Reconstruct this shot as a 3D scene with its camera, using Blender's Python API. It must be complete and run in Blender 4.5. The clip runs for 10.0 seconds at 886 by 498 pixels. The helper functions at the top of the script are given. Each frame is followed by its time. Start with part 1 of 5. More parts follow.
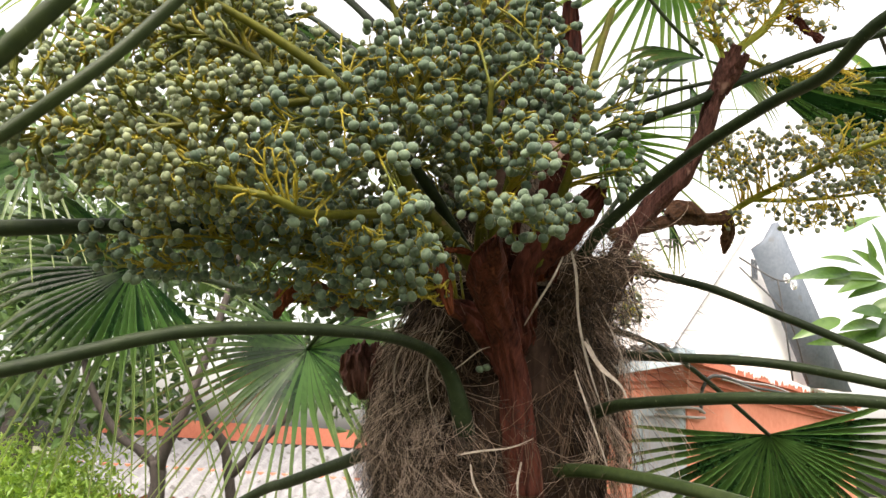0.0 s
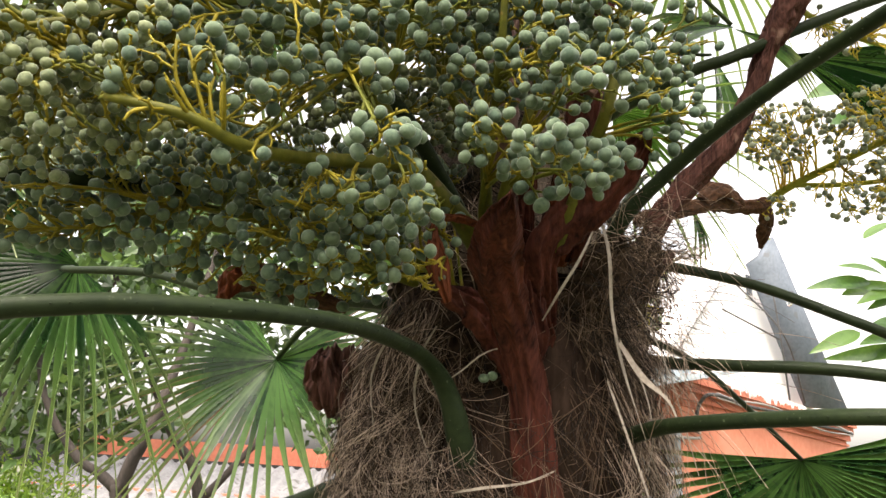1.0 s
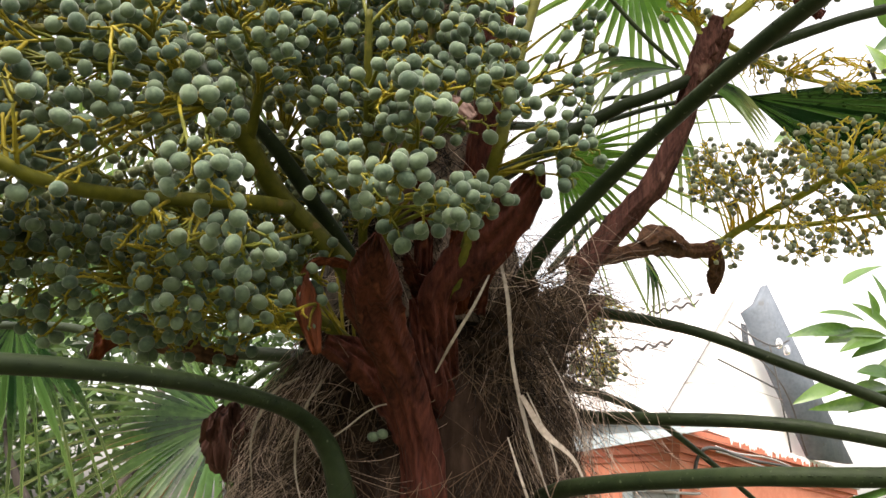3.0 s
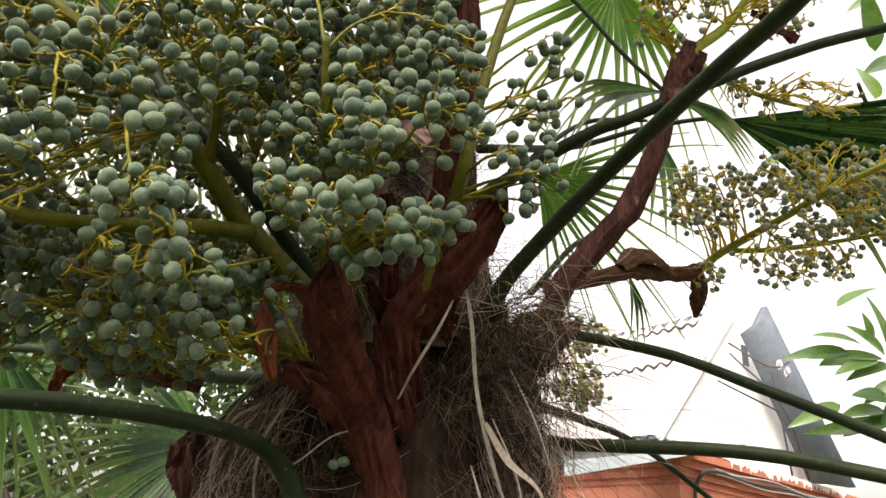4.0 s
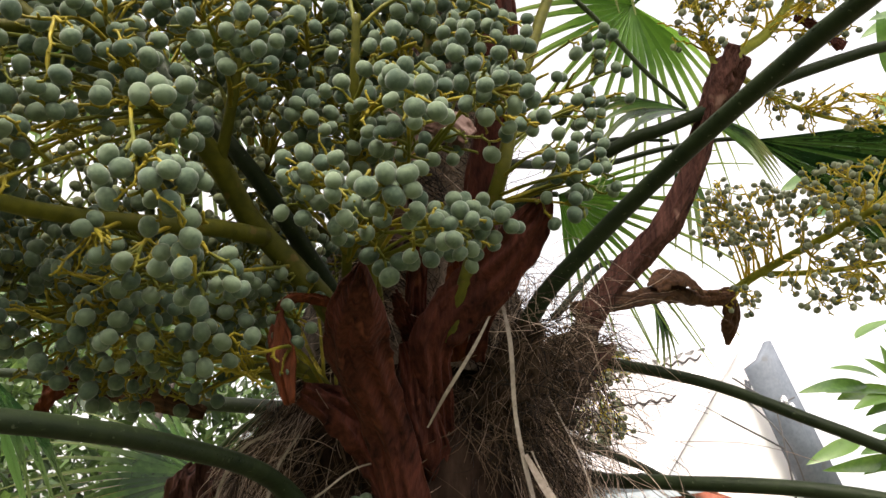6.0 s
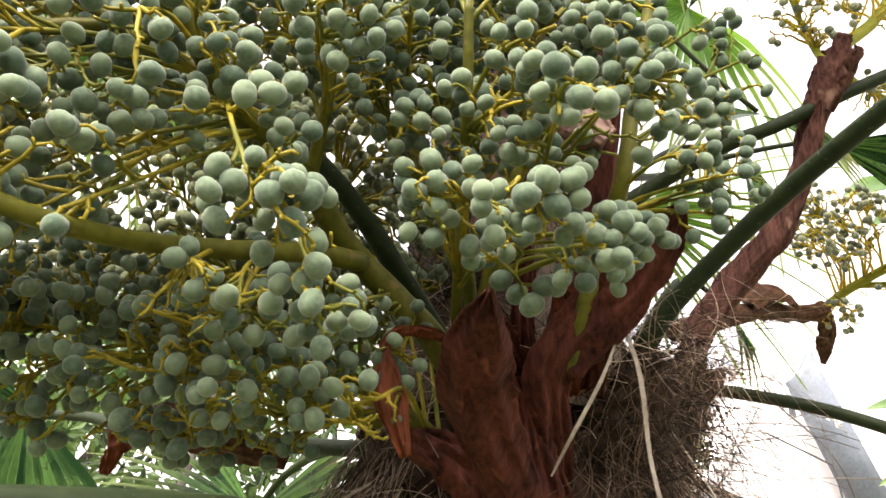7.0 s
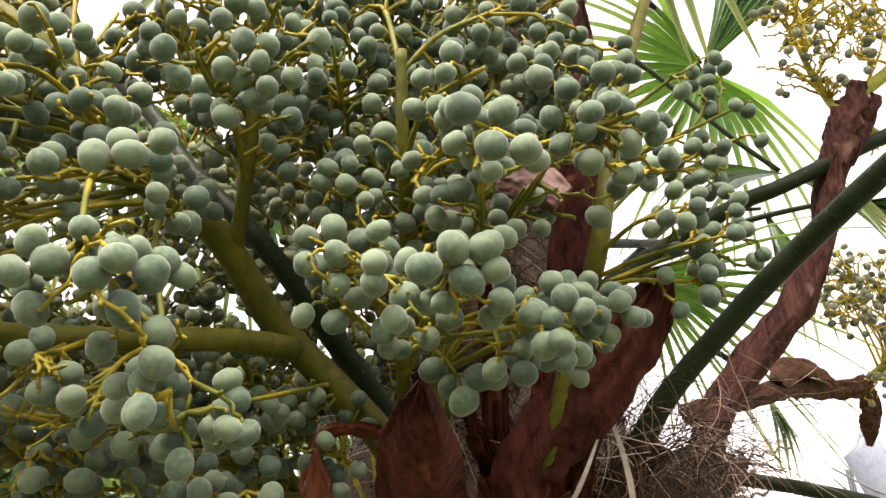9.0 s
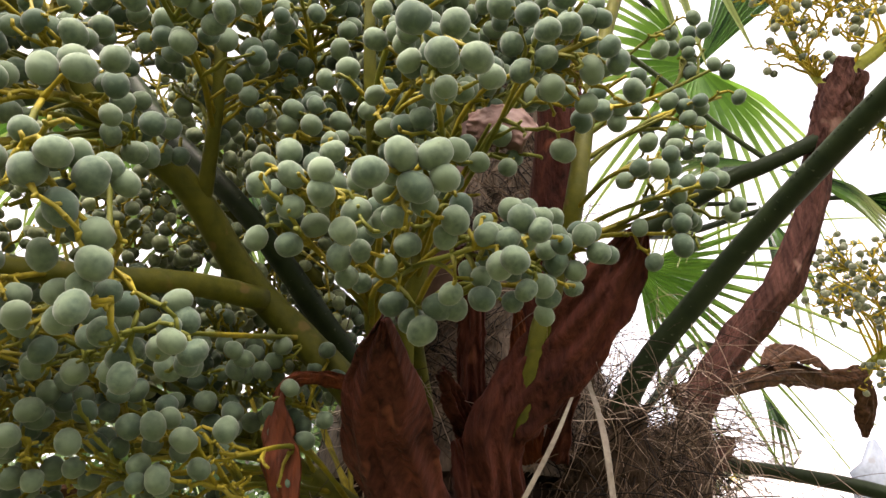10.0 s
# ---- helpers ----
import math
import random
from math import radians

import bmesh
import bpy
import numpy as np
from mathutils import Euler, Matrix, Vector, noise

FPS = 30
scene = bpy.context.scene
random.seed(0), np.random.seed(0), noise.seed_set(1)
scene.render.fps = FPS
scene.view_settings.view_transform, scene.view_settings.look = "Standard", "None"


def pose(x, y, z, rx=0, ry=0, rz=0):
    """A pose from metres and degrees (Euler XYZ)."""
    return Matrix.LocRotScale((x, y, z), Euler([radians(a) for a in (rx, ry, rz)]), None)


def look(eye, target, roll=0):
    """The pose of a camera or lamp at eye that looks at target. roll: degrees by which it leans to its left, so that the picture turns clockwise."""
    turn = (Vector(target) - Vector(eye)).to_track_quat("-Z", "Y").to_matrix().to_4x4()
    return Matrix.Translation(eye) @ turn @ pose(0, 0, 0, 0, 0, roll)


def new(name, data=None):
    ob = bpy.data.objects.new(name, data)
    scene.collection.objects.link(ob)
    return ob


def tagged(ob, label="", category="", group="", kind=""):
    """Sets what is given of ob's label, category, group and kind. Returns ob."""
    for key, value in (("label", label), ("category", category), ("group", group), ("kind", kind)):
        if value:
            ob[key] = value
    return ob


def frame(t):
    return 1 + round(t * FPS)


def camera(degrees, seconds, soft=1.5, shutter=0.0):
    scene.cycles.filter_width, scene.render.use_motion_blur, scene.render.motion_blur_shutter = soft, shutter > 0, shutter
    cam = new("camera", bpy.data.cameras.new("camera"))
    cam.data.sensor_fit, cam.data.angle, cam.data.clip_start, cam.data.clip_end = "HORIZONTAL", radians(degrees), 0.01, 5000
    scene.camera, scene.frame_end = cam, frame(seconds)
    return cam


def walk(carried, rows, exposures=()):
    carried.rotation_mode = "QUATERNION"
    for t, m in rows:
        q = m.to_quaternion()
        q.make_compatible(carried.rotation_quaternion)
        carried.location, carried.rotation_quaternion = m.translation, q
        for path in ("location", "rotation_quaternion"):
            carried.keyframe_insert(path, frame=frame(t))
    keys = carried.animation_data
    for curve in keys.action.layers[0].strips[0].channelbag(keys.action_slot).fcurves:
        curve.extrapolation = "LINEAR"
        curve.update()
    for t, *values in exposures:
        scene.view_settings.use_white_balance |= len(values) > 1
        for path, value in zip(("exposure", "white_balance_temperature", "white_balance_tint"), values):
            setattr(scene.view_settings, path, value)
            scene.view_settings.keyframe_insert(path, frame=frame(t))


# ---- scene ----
cam = camera(62.6, 10.0, shutter=0.1)
PATH = [
    (0, (0.0031, -0.0193, 1.5534), (-0.0084, 1.9086, 2.0855), 3.51),
    (0.5, (0.0045, 0.1673, 1.5611), (0.0134, 2.0879, 2.1190), 3.42),
    (1, (-0.0024, 0.2204, 1.5683), (0.0202, 2.1337, 2.1505), 3.60),
    (1.5, (0.0630, 0.2619, 1.5753), (0.0846, 2.1590, 2.2084), 3.25),
    (2, (0.0842, 0.2793, 1.5704), (0.0903, 2.1611, 2.2478), 2.96),
    (2.5, (0.0960, 0.2648, 1.5797), (0.0960, 2.1408, 2.2731), 3.09),
    (3, (0.1130, 0.2693, 1.5832), (0.1209, 2.1353, 2.3028), 2.99),
    (3.2, (0.1193, 0.2700, 1.5847), (0.1255, 2.1318, 2.3147), 2.99),
    (4.5, (0.1601, 0.2749, 1.5945), (0.1552, 2.1089, 2.3924), 3.33),
    (5, (0.1345, 0.2952, 1.6012), (0.1476, 2.1186, 2.4229), 3.16),
    (5.2, (0.1151, 0.3034, 1.6108), (0.1302, 2.1283, 2.4291), 3.56),
    (6.5, (0.1187, 0.3800, 1.5931), (0.0978, 2.1766, 2.4715), 3.12),
    (7, (0.0456, 0.4170, 1.6296), (-0.0113, 2.2016, 2.5306), 2.61),
    (7.5, (0.0021, 0.4574, 1.6866), (-0.0509, 2.2046, 2.6584), 2.28),
    (8, (0.0733, 0.4626, 1.6683), (-0.0348, 2.1994, 2.6542), 3.22),
    (8.5, (0.1036, 0.4774, 1.6661), (-0.0344, 2.1830, 2.7014), 3.16),
    (9, (0.1016, 0.4765, 1.6672), (-0.0638, 2.1593, 2.7353), 3.18),
    (9.5, (0.1145, 0.4915, 1.6480), (-0.0638, 2.1608, 2.7350), 3.42),
    (10, (0.1218, 0.5043, 1.6381), (-0.0566, 2.1622, 2.7424), 3.68),
]
EXPOSURES = [(0, 1.47, 7500, 21), (0.5, 1.49, 7500, 21), (1.0, 1.63, 7500, 21), (1.5, 1.68, 7500, 21), (2.0, 1.60, 7500, 21), (2.5, 1.66, 7500, 21), (3.0, 1.49, 7500, 22), (4.5, 1.20, 7500, 22), (6.5, 1.46, 7500, 24), (7.0, 2.14, 7550, 25), (7.5, 2.40, 7550, 28), (8.0, 2.32, 7550, 29), (9.0, 1.94, 7500, 29), (10.0, 1.92, 7500, 29)]
walk(cam, [(t, look(eye, target, roll)) for t, eye, target, roll in PATH], EXPOSURES)

# ---- world, sun and exposure ----
world = bpy.data.worlds.new("overcast_sky")
scene.world = world
world.use_nodes = True
wn, wl = world.node_tree.nodes, world.node_tree.links
sky = wn.new("ShaderNodeTexSky")
sky.sky_type, sky.sun_disc = "NISHITA", False
sky.sun_elevation, sky.sun_rotation = radians(58), radians(200)
sky.air_density, sky.dust_density = 1.2, 6.0
pale = wn.new("ShaderNodeHueSaturation")
pale.inputs["Saturation"].default_value = 0.26
wl.new(sky.outputs[0], pale.inputs["Color"])
tone = wn.new("ShaderNodeMix")
tone.data_type, tone.blend_type = "RGBA", "MULTIPLY"
tone.inputs["Factor"].default_value = 1.0
tone.inputs["B"].default_value = (0.93, 1.0, 1.0, 1)
wl.new(pale.outputs[0], tone.inputs["A"])
wl.new(tone.outputs["Result"], wn["Background"].inputs["Color"])
wn["Background"].inputs["Strength"].default_value = 0.225
sun = new("sun", bpy.data.lights.new("sun", "SUN"))
sun.data.energy, sun.data.angle, sun.data.color = 0.85, radians(30), (1.0, 0.97, 0.92)
sun.matrix_world = look((0, 0, 0), (0.18, 0.50, -0.85))


# ---- materials ----
def material(name, dark, light, scale=40.0, stretch=(1, 1, 1), rough=0.6, bump=0.3, glow=0.0, spots=None, island=0.0, sheen=0.0, fine=6.0, shine=0.5, tip=None):
    """Two tones mixed by noise at two scales, with relief; glow: the share of light let through."""
    m = bpy.data.materials.new(name)
    m.use_nodes = True
    n, l = m.node_tree.nodes, m.node_tree.links
    b = n["Principled BSDF"]
    co, mp = n.new("ShaderNodeTexCoord"), n.new("ShaderNodeMapping")
    mp.inputs["Scale"].default_value = stretch
    l.new(co.outputs["Object"], mp.inputs["Vector"])
    big, small = n.new("ShaderNodeTexNoise"), n.new("ShaderNodeTexNoise")
    big.inputs["Scale"].default_value, small.inputs["Scale"].default_value = scale, scale * fine
    big.inputs["Detail"].default_value, small.inputs["Detail"].default_value = 4, 3
    for t in (big, small):
        l.new(mp.outputs[0], t.inputs["Vector"])
    add = n.new("ShaderNodeMath")
    add.operation = "MULTIPLY_ADD"
    add.inputs[1].default_value = 0.5
    l.new(small.outputs["Fac"], add.inputs[0])
    half = n.new("ShaderNodeMath")
    half.operation = "MULTIPLY"
    half.inputs[1].default_value = 0.5
    l.new(big.outputs["Fac"], half.inputs[0])
    l.new(half.outputs[0], add.inputs[2])
    last = add.outputs[0]
    if island:
        rnd = n.new("ShaderNodeObjectInfo") if island < 0 else n.new("ShaderNodeNewGeometry")
        out = rnd.outputs["Random"] if island < 0 else rnd.outputs["Random Per Island"]
        mix = n.new("ShaderNodeMath")
        mix.operation = "MULTIPLY_ADD"
        mix.inputs[1].default_value = abs(island)
        off = n.new("ShaderNodeMath")
        off.operation = "SUBTRACT"
        off.inputs[1].default_value = abs(island) / 2
        l.new(last, off.inputs[0])
        l.new(out, mix.inputs[0])
        l.new(off.outputs[0], mix.inputs[2])
        last = mix.outputs[0]
    ramp = n.new("ShaderNodeValToRGB")
    ramp.color_ramp.elements[0].position, ramp.color_ramp.elements[1].position = 0.32, 0.68
    ramp.color_ramp.elements[0].color, ramp.color_ramp.elements[1].color = (*dark, 1), (*light, 1)
    l.new(last, ramp.inputs[0])
    colour = ramp.outputs[0]
    if spots:
        sp = n.new("ShaderNodeTexNoise")
        sp.inputs["Scale"].default_value = spots[1]
        l.new(co.outputs["Object"], sp.inputs["Vector"])
        cut = n.new("ShaderNodeValToRGB")
        cut.color_ramp.elements[0].position, cut.color_ramp.elements[1].position = spots[2], spots[2] + 0.06
        l.new(sp.outputs["Fac"], cut.inputs[0])
        mx = n.new("ShaderNodeMix")
        mx.data_type = "RGBA"
        l.new(cut.outputs[0], mx.inputs["Factor"])
        l.new(colour, mx.inputs["A"])
        mx.inputs["B"].default_value = (*spots[0], 1)
        colour = mx.outputs["Result"]
    # tip: paler tone that paints sky glints on the leaflet ends
    if tip:
        at, tm = n.new("ShaderNodeAttribute"), n.new("ShaderNodeMix")
        at.attribute_name, tm.data_type = "tip", "RGBA"
        l.new(at.outputs["Fac"], tm.inputs["Factor"])
        l.new(colour, tm.inputs["A"])
        tm.inputs["B"].default_value = (*tip, 1)
        colour = tm.outputs["Result"]
    l.new(colour, b.inputs["Base Color"])
    b.inputs["Roughness"].default_value = rough
    b.inputs["Specular IOR Level"].default_value = shine
    if sheen:
        b.inputs["Sheen Weight"].default_value = sheen
        b.inputs["Sheen Roughness"].default_value = 0.45
    if bump:
        bp = n.new("ShaderNodeBump")
        bp.inputs["Strength"].default_value, bp.inputs["Distance"].default_value = bump, 0.004
        l.new(add.outputs[0], bp.inputs["Height"])
        l.new(bp.outputs[0], b.inputs["Normal"])
    if glow:
        tr, sh = n.new("ShaderNodeBsdfTranslucent"), n.new("ShaderNodeMixShader")
        warm = n.new("ShaderNodeHueSaturation")
        warm.inputs["Saturation"].default_value, warm.inputs["Value"].default_value, warm.inputs["Hue"].default_value = 1.1, 3.6, 0.475
        l.new(colour, warm.inputs["Color"])
        l.new(warm.outputs[0], tr.inputs["Color"])
        sh.inputs["Fac"].default_value = glow
        l.new(b.outputs[0], sh.inputs[1])
        l.new(tr.outputs[0], sh.inputs[2])
        l.new(sh.outputs[0], n["Material Output"].inputs["Surface"])
    return m


FRUIT = material("unripe_fruit_bloom", (0.047, 0.078, 0.052), (0.115, 0.160, 0.100), scale=110, rough=0.85, bump=0.03, island=0.4, sheen=0.22, fine=3.0, shine=0.15)
FRUIT_ONE = material("unripe_fruit_bloom_single", (0.047, 0.078, 0.052), (0.115, 0.160, 0.100), scale=0.8, rough=0.85, bump=0.03, island=-0.4, sheen=0.22, fine=3.0, shine=0.15, spots=((0.05, 0.05, 0.025), 1.7, 0.74))
# yellowish fruit, its colour lightened to stand for sun on the left clusters
FRUIT_YELLOW = material("sunlit_yellowish_fruit", (0.083, 0.110, 0.060), (0.205, 0.238, 0.130), scale=110, rough=0.85, bump=0.03, island=0.4, sheen=0.22, fine=3.0, shine=0.15)
# greyish fruit made paler: the glare of the sky behind is put into the colour
FRUIT_BACKLIT = material("backlit_greyish_fruit", (0.11, 0.135, 0.085), (0.27, 0.295, 0.195), scale=110, rough=0.85, bump=0.03, island=0.45, sheen=0.22, fine=3.0, shine=0.15)
STALK = material("yellow_green_stalk", (0.040, 0.046, 0.004), (0.105, 0.102, 0.009), scale=22, rough=0.6, bump=0.3, shine=0.2, spots=((0.12, 0.085, 0.02), 60, 0.66))
# young yellow-green stalk, brightened in colour for the sky glare behind it
STALK_YOUNG_BACKLIT = material("backlit_yellow_green_stalk", (0.14, 0.16, 0.016), (0.30, 0.31, 0.045), scale=22, rough=0.6, bump=0.2, glow=0.12, shine=0.2, spots=((0.20, 0.14, 0.03), 60, 0.68))
TWIG = material("yellow_fruit_twig", (0.105, 0.092, 0.006), (0.29, 0.235, 0.018), scale=25, rough=0.6, bump=0.3, glow=0.10, shine=0.25, spots=((0.10, 0.11, 0.012), 14, 0.5))
TWIG_OLD = material("ochre_fruit_twig", (0.26, 0.235, 0.020), (0.48, 0.42, 0.055), scale=25, rough=0.6, bump=0.2, glow=0.25)
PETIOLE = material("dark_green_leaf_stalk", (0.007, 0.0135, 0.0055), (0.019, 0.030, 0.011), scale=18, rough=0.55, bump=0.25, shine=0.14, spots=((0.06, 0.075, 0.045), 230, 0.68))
# brighter copy of the stalk green, with the light on these stalks in its colour
PETIOLE_LIT = material("lit_green_leaf_stalk", (0.011, 0.021, 0.006), (0.030, 0.045, 0.013), scale=18, rough=0.5, bump=0.2, shine=0.18, spots=((0.07, 0.08, 0.035), 160, 0.72))
LEAFLET = material("palm_leaf_blade", (0.008, 0.034, 0.010), (0.052, 0.120, 0.032), scale=9, rough=0.16, bump=0.05, glow=0.08, island=-0.5, shine=1.0, tip=(0.22, 0.27, 0.11))
# lighter yellow-green copy: backlight on fans against the sky is put into the colour
LEAFLET_BACKLIT = material("backlit_palm_leaf_blade", (0.024, 0.074, 0.014), (0.052, 0.130, 0.026), scale=9, rough=0.3, bump=0.1, glow=0.30, island=-0.3, tip=(0.16, 0.21, 0.08))
LEAFLET_DRY = material("dry_leaf_tip", (0.22, 0.18, 0.08), (0.38, 0.32, 0.17), scale=20, rough=0.7, bump=0.2, glow=0.2)
SPATHE = material("dry_reddish_bract", (0.009, 0.0034, 0.0028), (0.101, 0.0290, 0.0188), scale=30, stretch=(1.6, 1.6, 0.30), rough=0.68, bump=1.0, spots=((0.17, 0.056, 0.032), 34, 0.68), fine=5.0, shine=0.08)
SPATHE_ORANGE = material("orange_brown_bract", (0.030, 0.008, 0.004), (0.155, 0.040, 0.013), scale=50, stretch=(1, 1, 0.12), rough=0.68, bump=0.7, shine=0.1)
SPATHE_PINK = material("pale_pinkish_bract", (0.075, 0.034, 0.024), (0.150, 0.078, 0.056), scale=24, rough=0.65, bump=0.3)
SPATHE_DRY = material("weathered_dry_bract", (0.016, 0.007, 0.006), (0.125, 0.055, 0.042), scale=46, stretch=(1.4, 1.4, 0.10), rough=0.8, bump=1.0, spots=((0.20, 0.115, 0.09), 30, 0.66), fine=4.0, shine=0.08)
SPATHE_TAN = material("tan_dry_bract", (0.026, 0.011, 0.006), (0.125, 0.058, 0.028), scale=40, stretch=(1, 1, 1), rough=0.75, bump=0.9, fine=4.0, shine=0.15)
TRUNK = material("matted_brown_fibre", (0.007, 0.0045, 0.0034), (0.044, 0.027, 0.019), scale=22, stretch=(1, 1, 0.3), rough=0.95, bump=1.0, shine=0.04)
MATTING = material("woven_pale_fibre", (0.022, 0.015, 0.010), (0.16, 0.115, 0.078), scale=60, stretch=(1, 1, 0.25), rough=0.9, bump=1.0)
SHEATH = material("dark_fibre_sheath", (0.010, 0.0065, 0.0045), (0.070, 0.046, 0.031), scale=70, stretch=(1, 1, 0.2), rough=0.95, bump=1.0, shine=0.05)
FIBRE = material("brown_fibre_strand", (0.010, 0.0065, 0.0045), (0.120, 0.078, 0.049), scale=9, rough=0.8, bump=0.0, island=1.0, shine=0.2)
FIBRE_PALE = material("pale_tan_fibre_strand", (0.042, 0.028, 0.021), (0.44, 0.335, 0.265), scale=9, rough=0.8, bump=0.0, island=0.9, shine=0.2)
STRAP = material("bleached_fibre_strap", (0.15, 0.118, 0.09), (0.34, 0.29, 0.235), scale=40, rough=0.8, bump=0.2)
ORANGE_WALL = material("orange_render", (0.46, 0.150, 0.088), (0.57, 0.215, 0.135), scale=3, rough=0.85, bump=0.25, spots=((0.48, 0.20, 0.13), 1.6, 0.62))
ORANGE_TRIM = material("dark_orange_moulding", (0.37, 0.105, 0.062), (0.48, 0.160, 0.098), scale=5, rough=0.8, bump=0.2)
WHITE_WALL = material("white_limewash", (0.80, 0.80, 0.79), (0.88, 0.88, 0.87), scale=2.5, rough=0.9, bump=0.25)
ROOF_SHEET = material("white_corrugated_sheet", (0.26, 0.26, 0.26), (0.42, 0.415, 0.41), scale=6, rough=0.85, bump=0.4, shine=0.1, spots=((0.20, 0.19, 0.185), 22, 0.64))
SHED_SHEET = material("grey_white_corrugated_sheet", (0.15, 0.15, 0.155), (0.26, 0.26, 0.265), scale=6, rough=0.8, bump=0.4, shine=0.15, spots=((0.11, 0.105, 0.10), 9, 0.62))
# near-black colour that paints the shade at the sheet ends
EDGE_SHADE = material("painted_edge_shade", (0.03, 0.03, 0.03), (0.09, 0.08, 0.08), scale=12, rough=0.9, bump=0.3)
GREY_BOARD = material("blue_grey_board", (0.060, 0.078, 0.098), (0.115, 0.140, 0.168), scale=5, rough=0.7, bump=0.3, spots=((0.08, 0.09, 0.10), 7, 0.62))
GUTTER = material("pale_grey_sheet_metal", (0.20, 0.25, 0.27), (0.31, 0.36, 0.385), scale=5, rough=0.5, bump=0.1)
CABLE = material("dark_cable", (0.02, 0.02, 0.02), (0.06, 0.06, 0.06), scale=60, rough=0.6, bump=0.0)
CONDUIT = material("pale_cable", (0.20, 0.19, 0.18), (0.32, 0.30, 0.28), scale=60, rough=0.6, bump=0.0)
DOOR = material("grey_door_paint", (0.20, 0.21, 0.22), (0.30, 0.31, 0.33), scale=6, rough=0.6, bump=0.1)
BARK = material("grey_brown_bark", (0.013, 0.010, 0.009), (0.050, 0.039, 0.032), scale=14, stretch=(1, 1, 0.35), rough=0.9, bump=1.0)
CROWN = material("tree_leaf", (0.014, 0.036, 0.011), (0.060, 0.115, 0.034), scale=6, rough=0.45, bump=0.0, glow=0.2, island=0.6)
HEDGE = material("light_green_hedge_leaf", (0.075, 0.155, 0.024), (0.19, 0.30, 0.06), scale=6, rough=0.5, bump=0.0, glow=0.25, island=0.5)
BROADLEAF = material("glossy_broad_leaf", (0.028, 0.075, 0.018), (0.070, 0.145, 0.036), scale=12, rough=0.32, bump=0.15, glow=0.30, island=-0.4)
GROUND = material("bare_garden_soil", (0.06, 0.055, 0.035), (0.14, 0.13, 0.08), scale=1.5, rough=0.95, bump=0.5, spots=((0.06, 0.10, 0.03), 0.7, 0.52))
BULB = bpy.data.materials.new("clear_bulb_glass")
BULB.use_nodes = True
BULB.node_tree.nodes["Principled BSDF"].inputs["Transmission Weight"].default_value = 0.9
BULB.node_tree.nodes["Principled BSDF"].inputs["Roughness"].default_value = 0.08
PANE = bpy.data.materials.new("dark_window_glass")
PANE.use_nodes = True
PANE.node_tree.nodes["Principled BSDF"].inputs["Base Color"].default_value = (0.05, 0.06, 0.07, 1)
PANE.node_tree.nodes["Principled BSDF"].inputs["Roughness"].default_value = 0.1

rng = np.random.default_rng(7)


# ---- mesh building ----
def spline(points, n):
    """n points along a smooth curve through the control points."""
    p = np.array(points, float)
    if len(p) == 2:
        return p[0] + np.linspace(0, 1, n)[:, None] * (p[1] - p[0])
    p = np.vstack([2 * p[0] - p[1], p, 2 * p[-1] - p[-2]])
    out = []
    for s in np.linspace(0, len(p) - 3 - 1e-9, n):
        i = int(s)
        f = s - i
        a, b, c, d = p[i : i + 4]
        out.append(0.5 * (2 * b + (c - a) * f + (2 * a - 5 * b + 4 * c - d) * f * f + (3 * b - a - 3 * c + d) * f**3))
    return np.array(out)


def frames_along(pts, up=(0, 0, 1)):
    """Tangent, side and normal at each point."""
    t = np.gradient(pts, axis=0)
    t /= np.linalg.norm(t, axis=1)[:, None] + 1e-12
    side = np.cross(t, np.array(up, float))
    weak = np.linalg.norm(side, axis=1) < 1e-3
    side[weak] = np.cross(t[weak], (0.3, 1, 0))
    side /= np.linalg.norm(side, axis=1)[:, None]
    return t, side, np.cross(side, t)


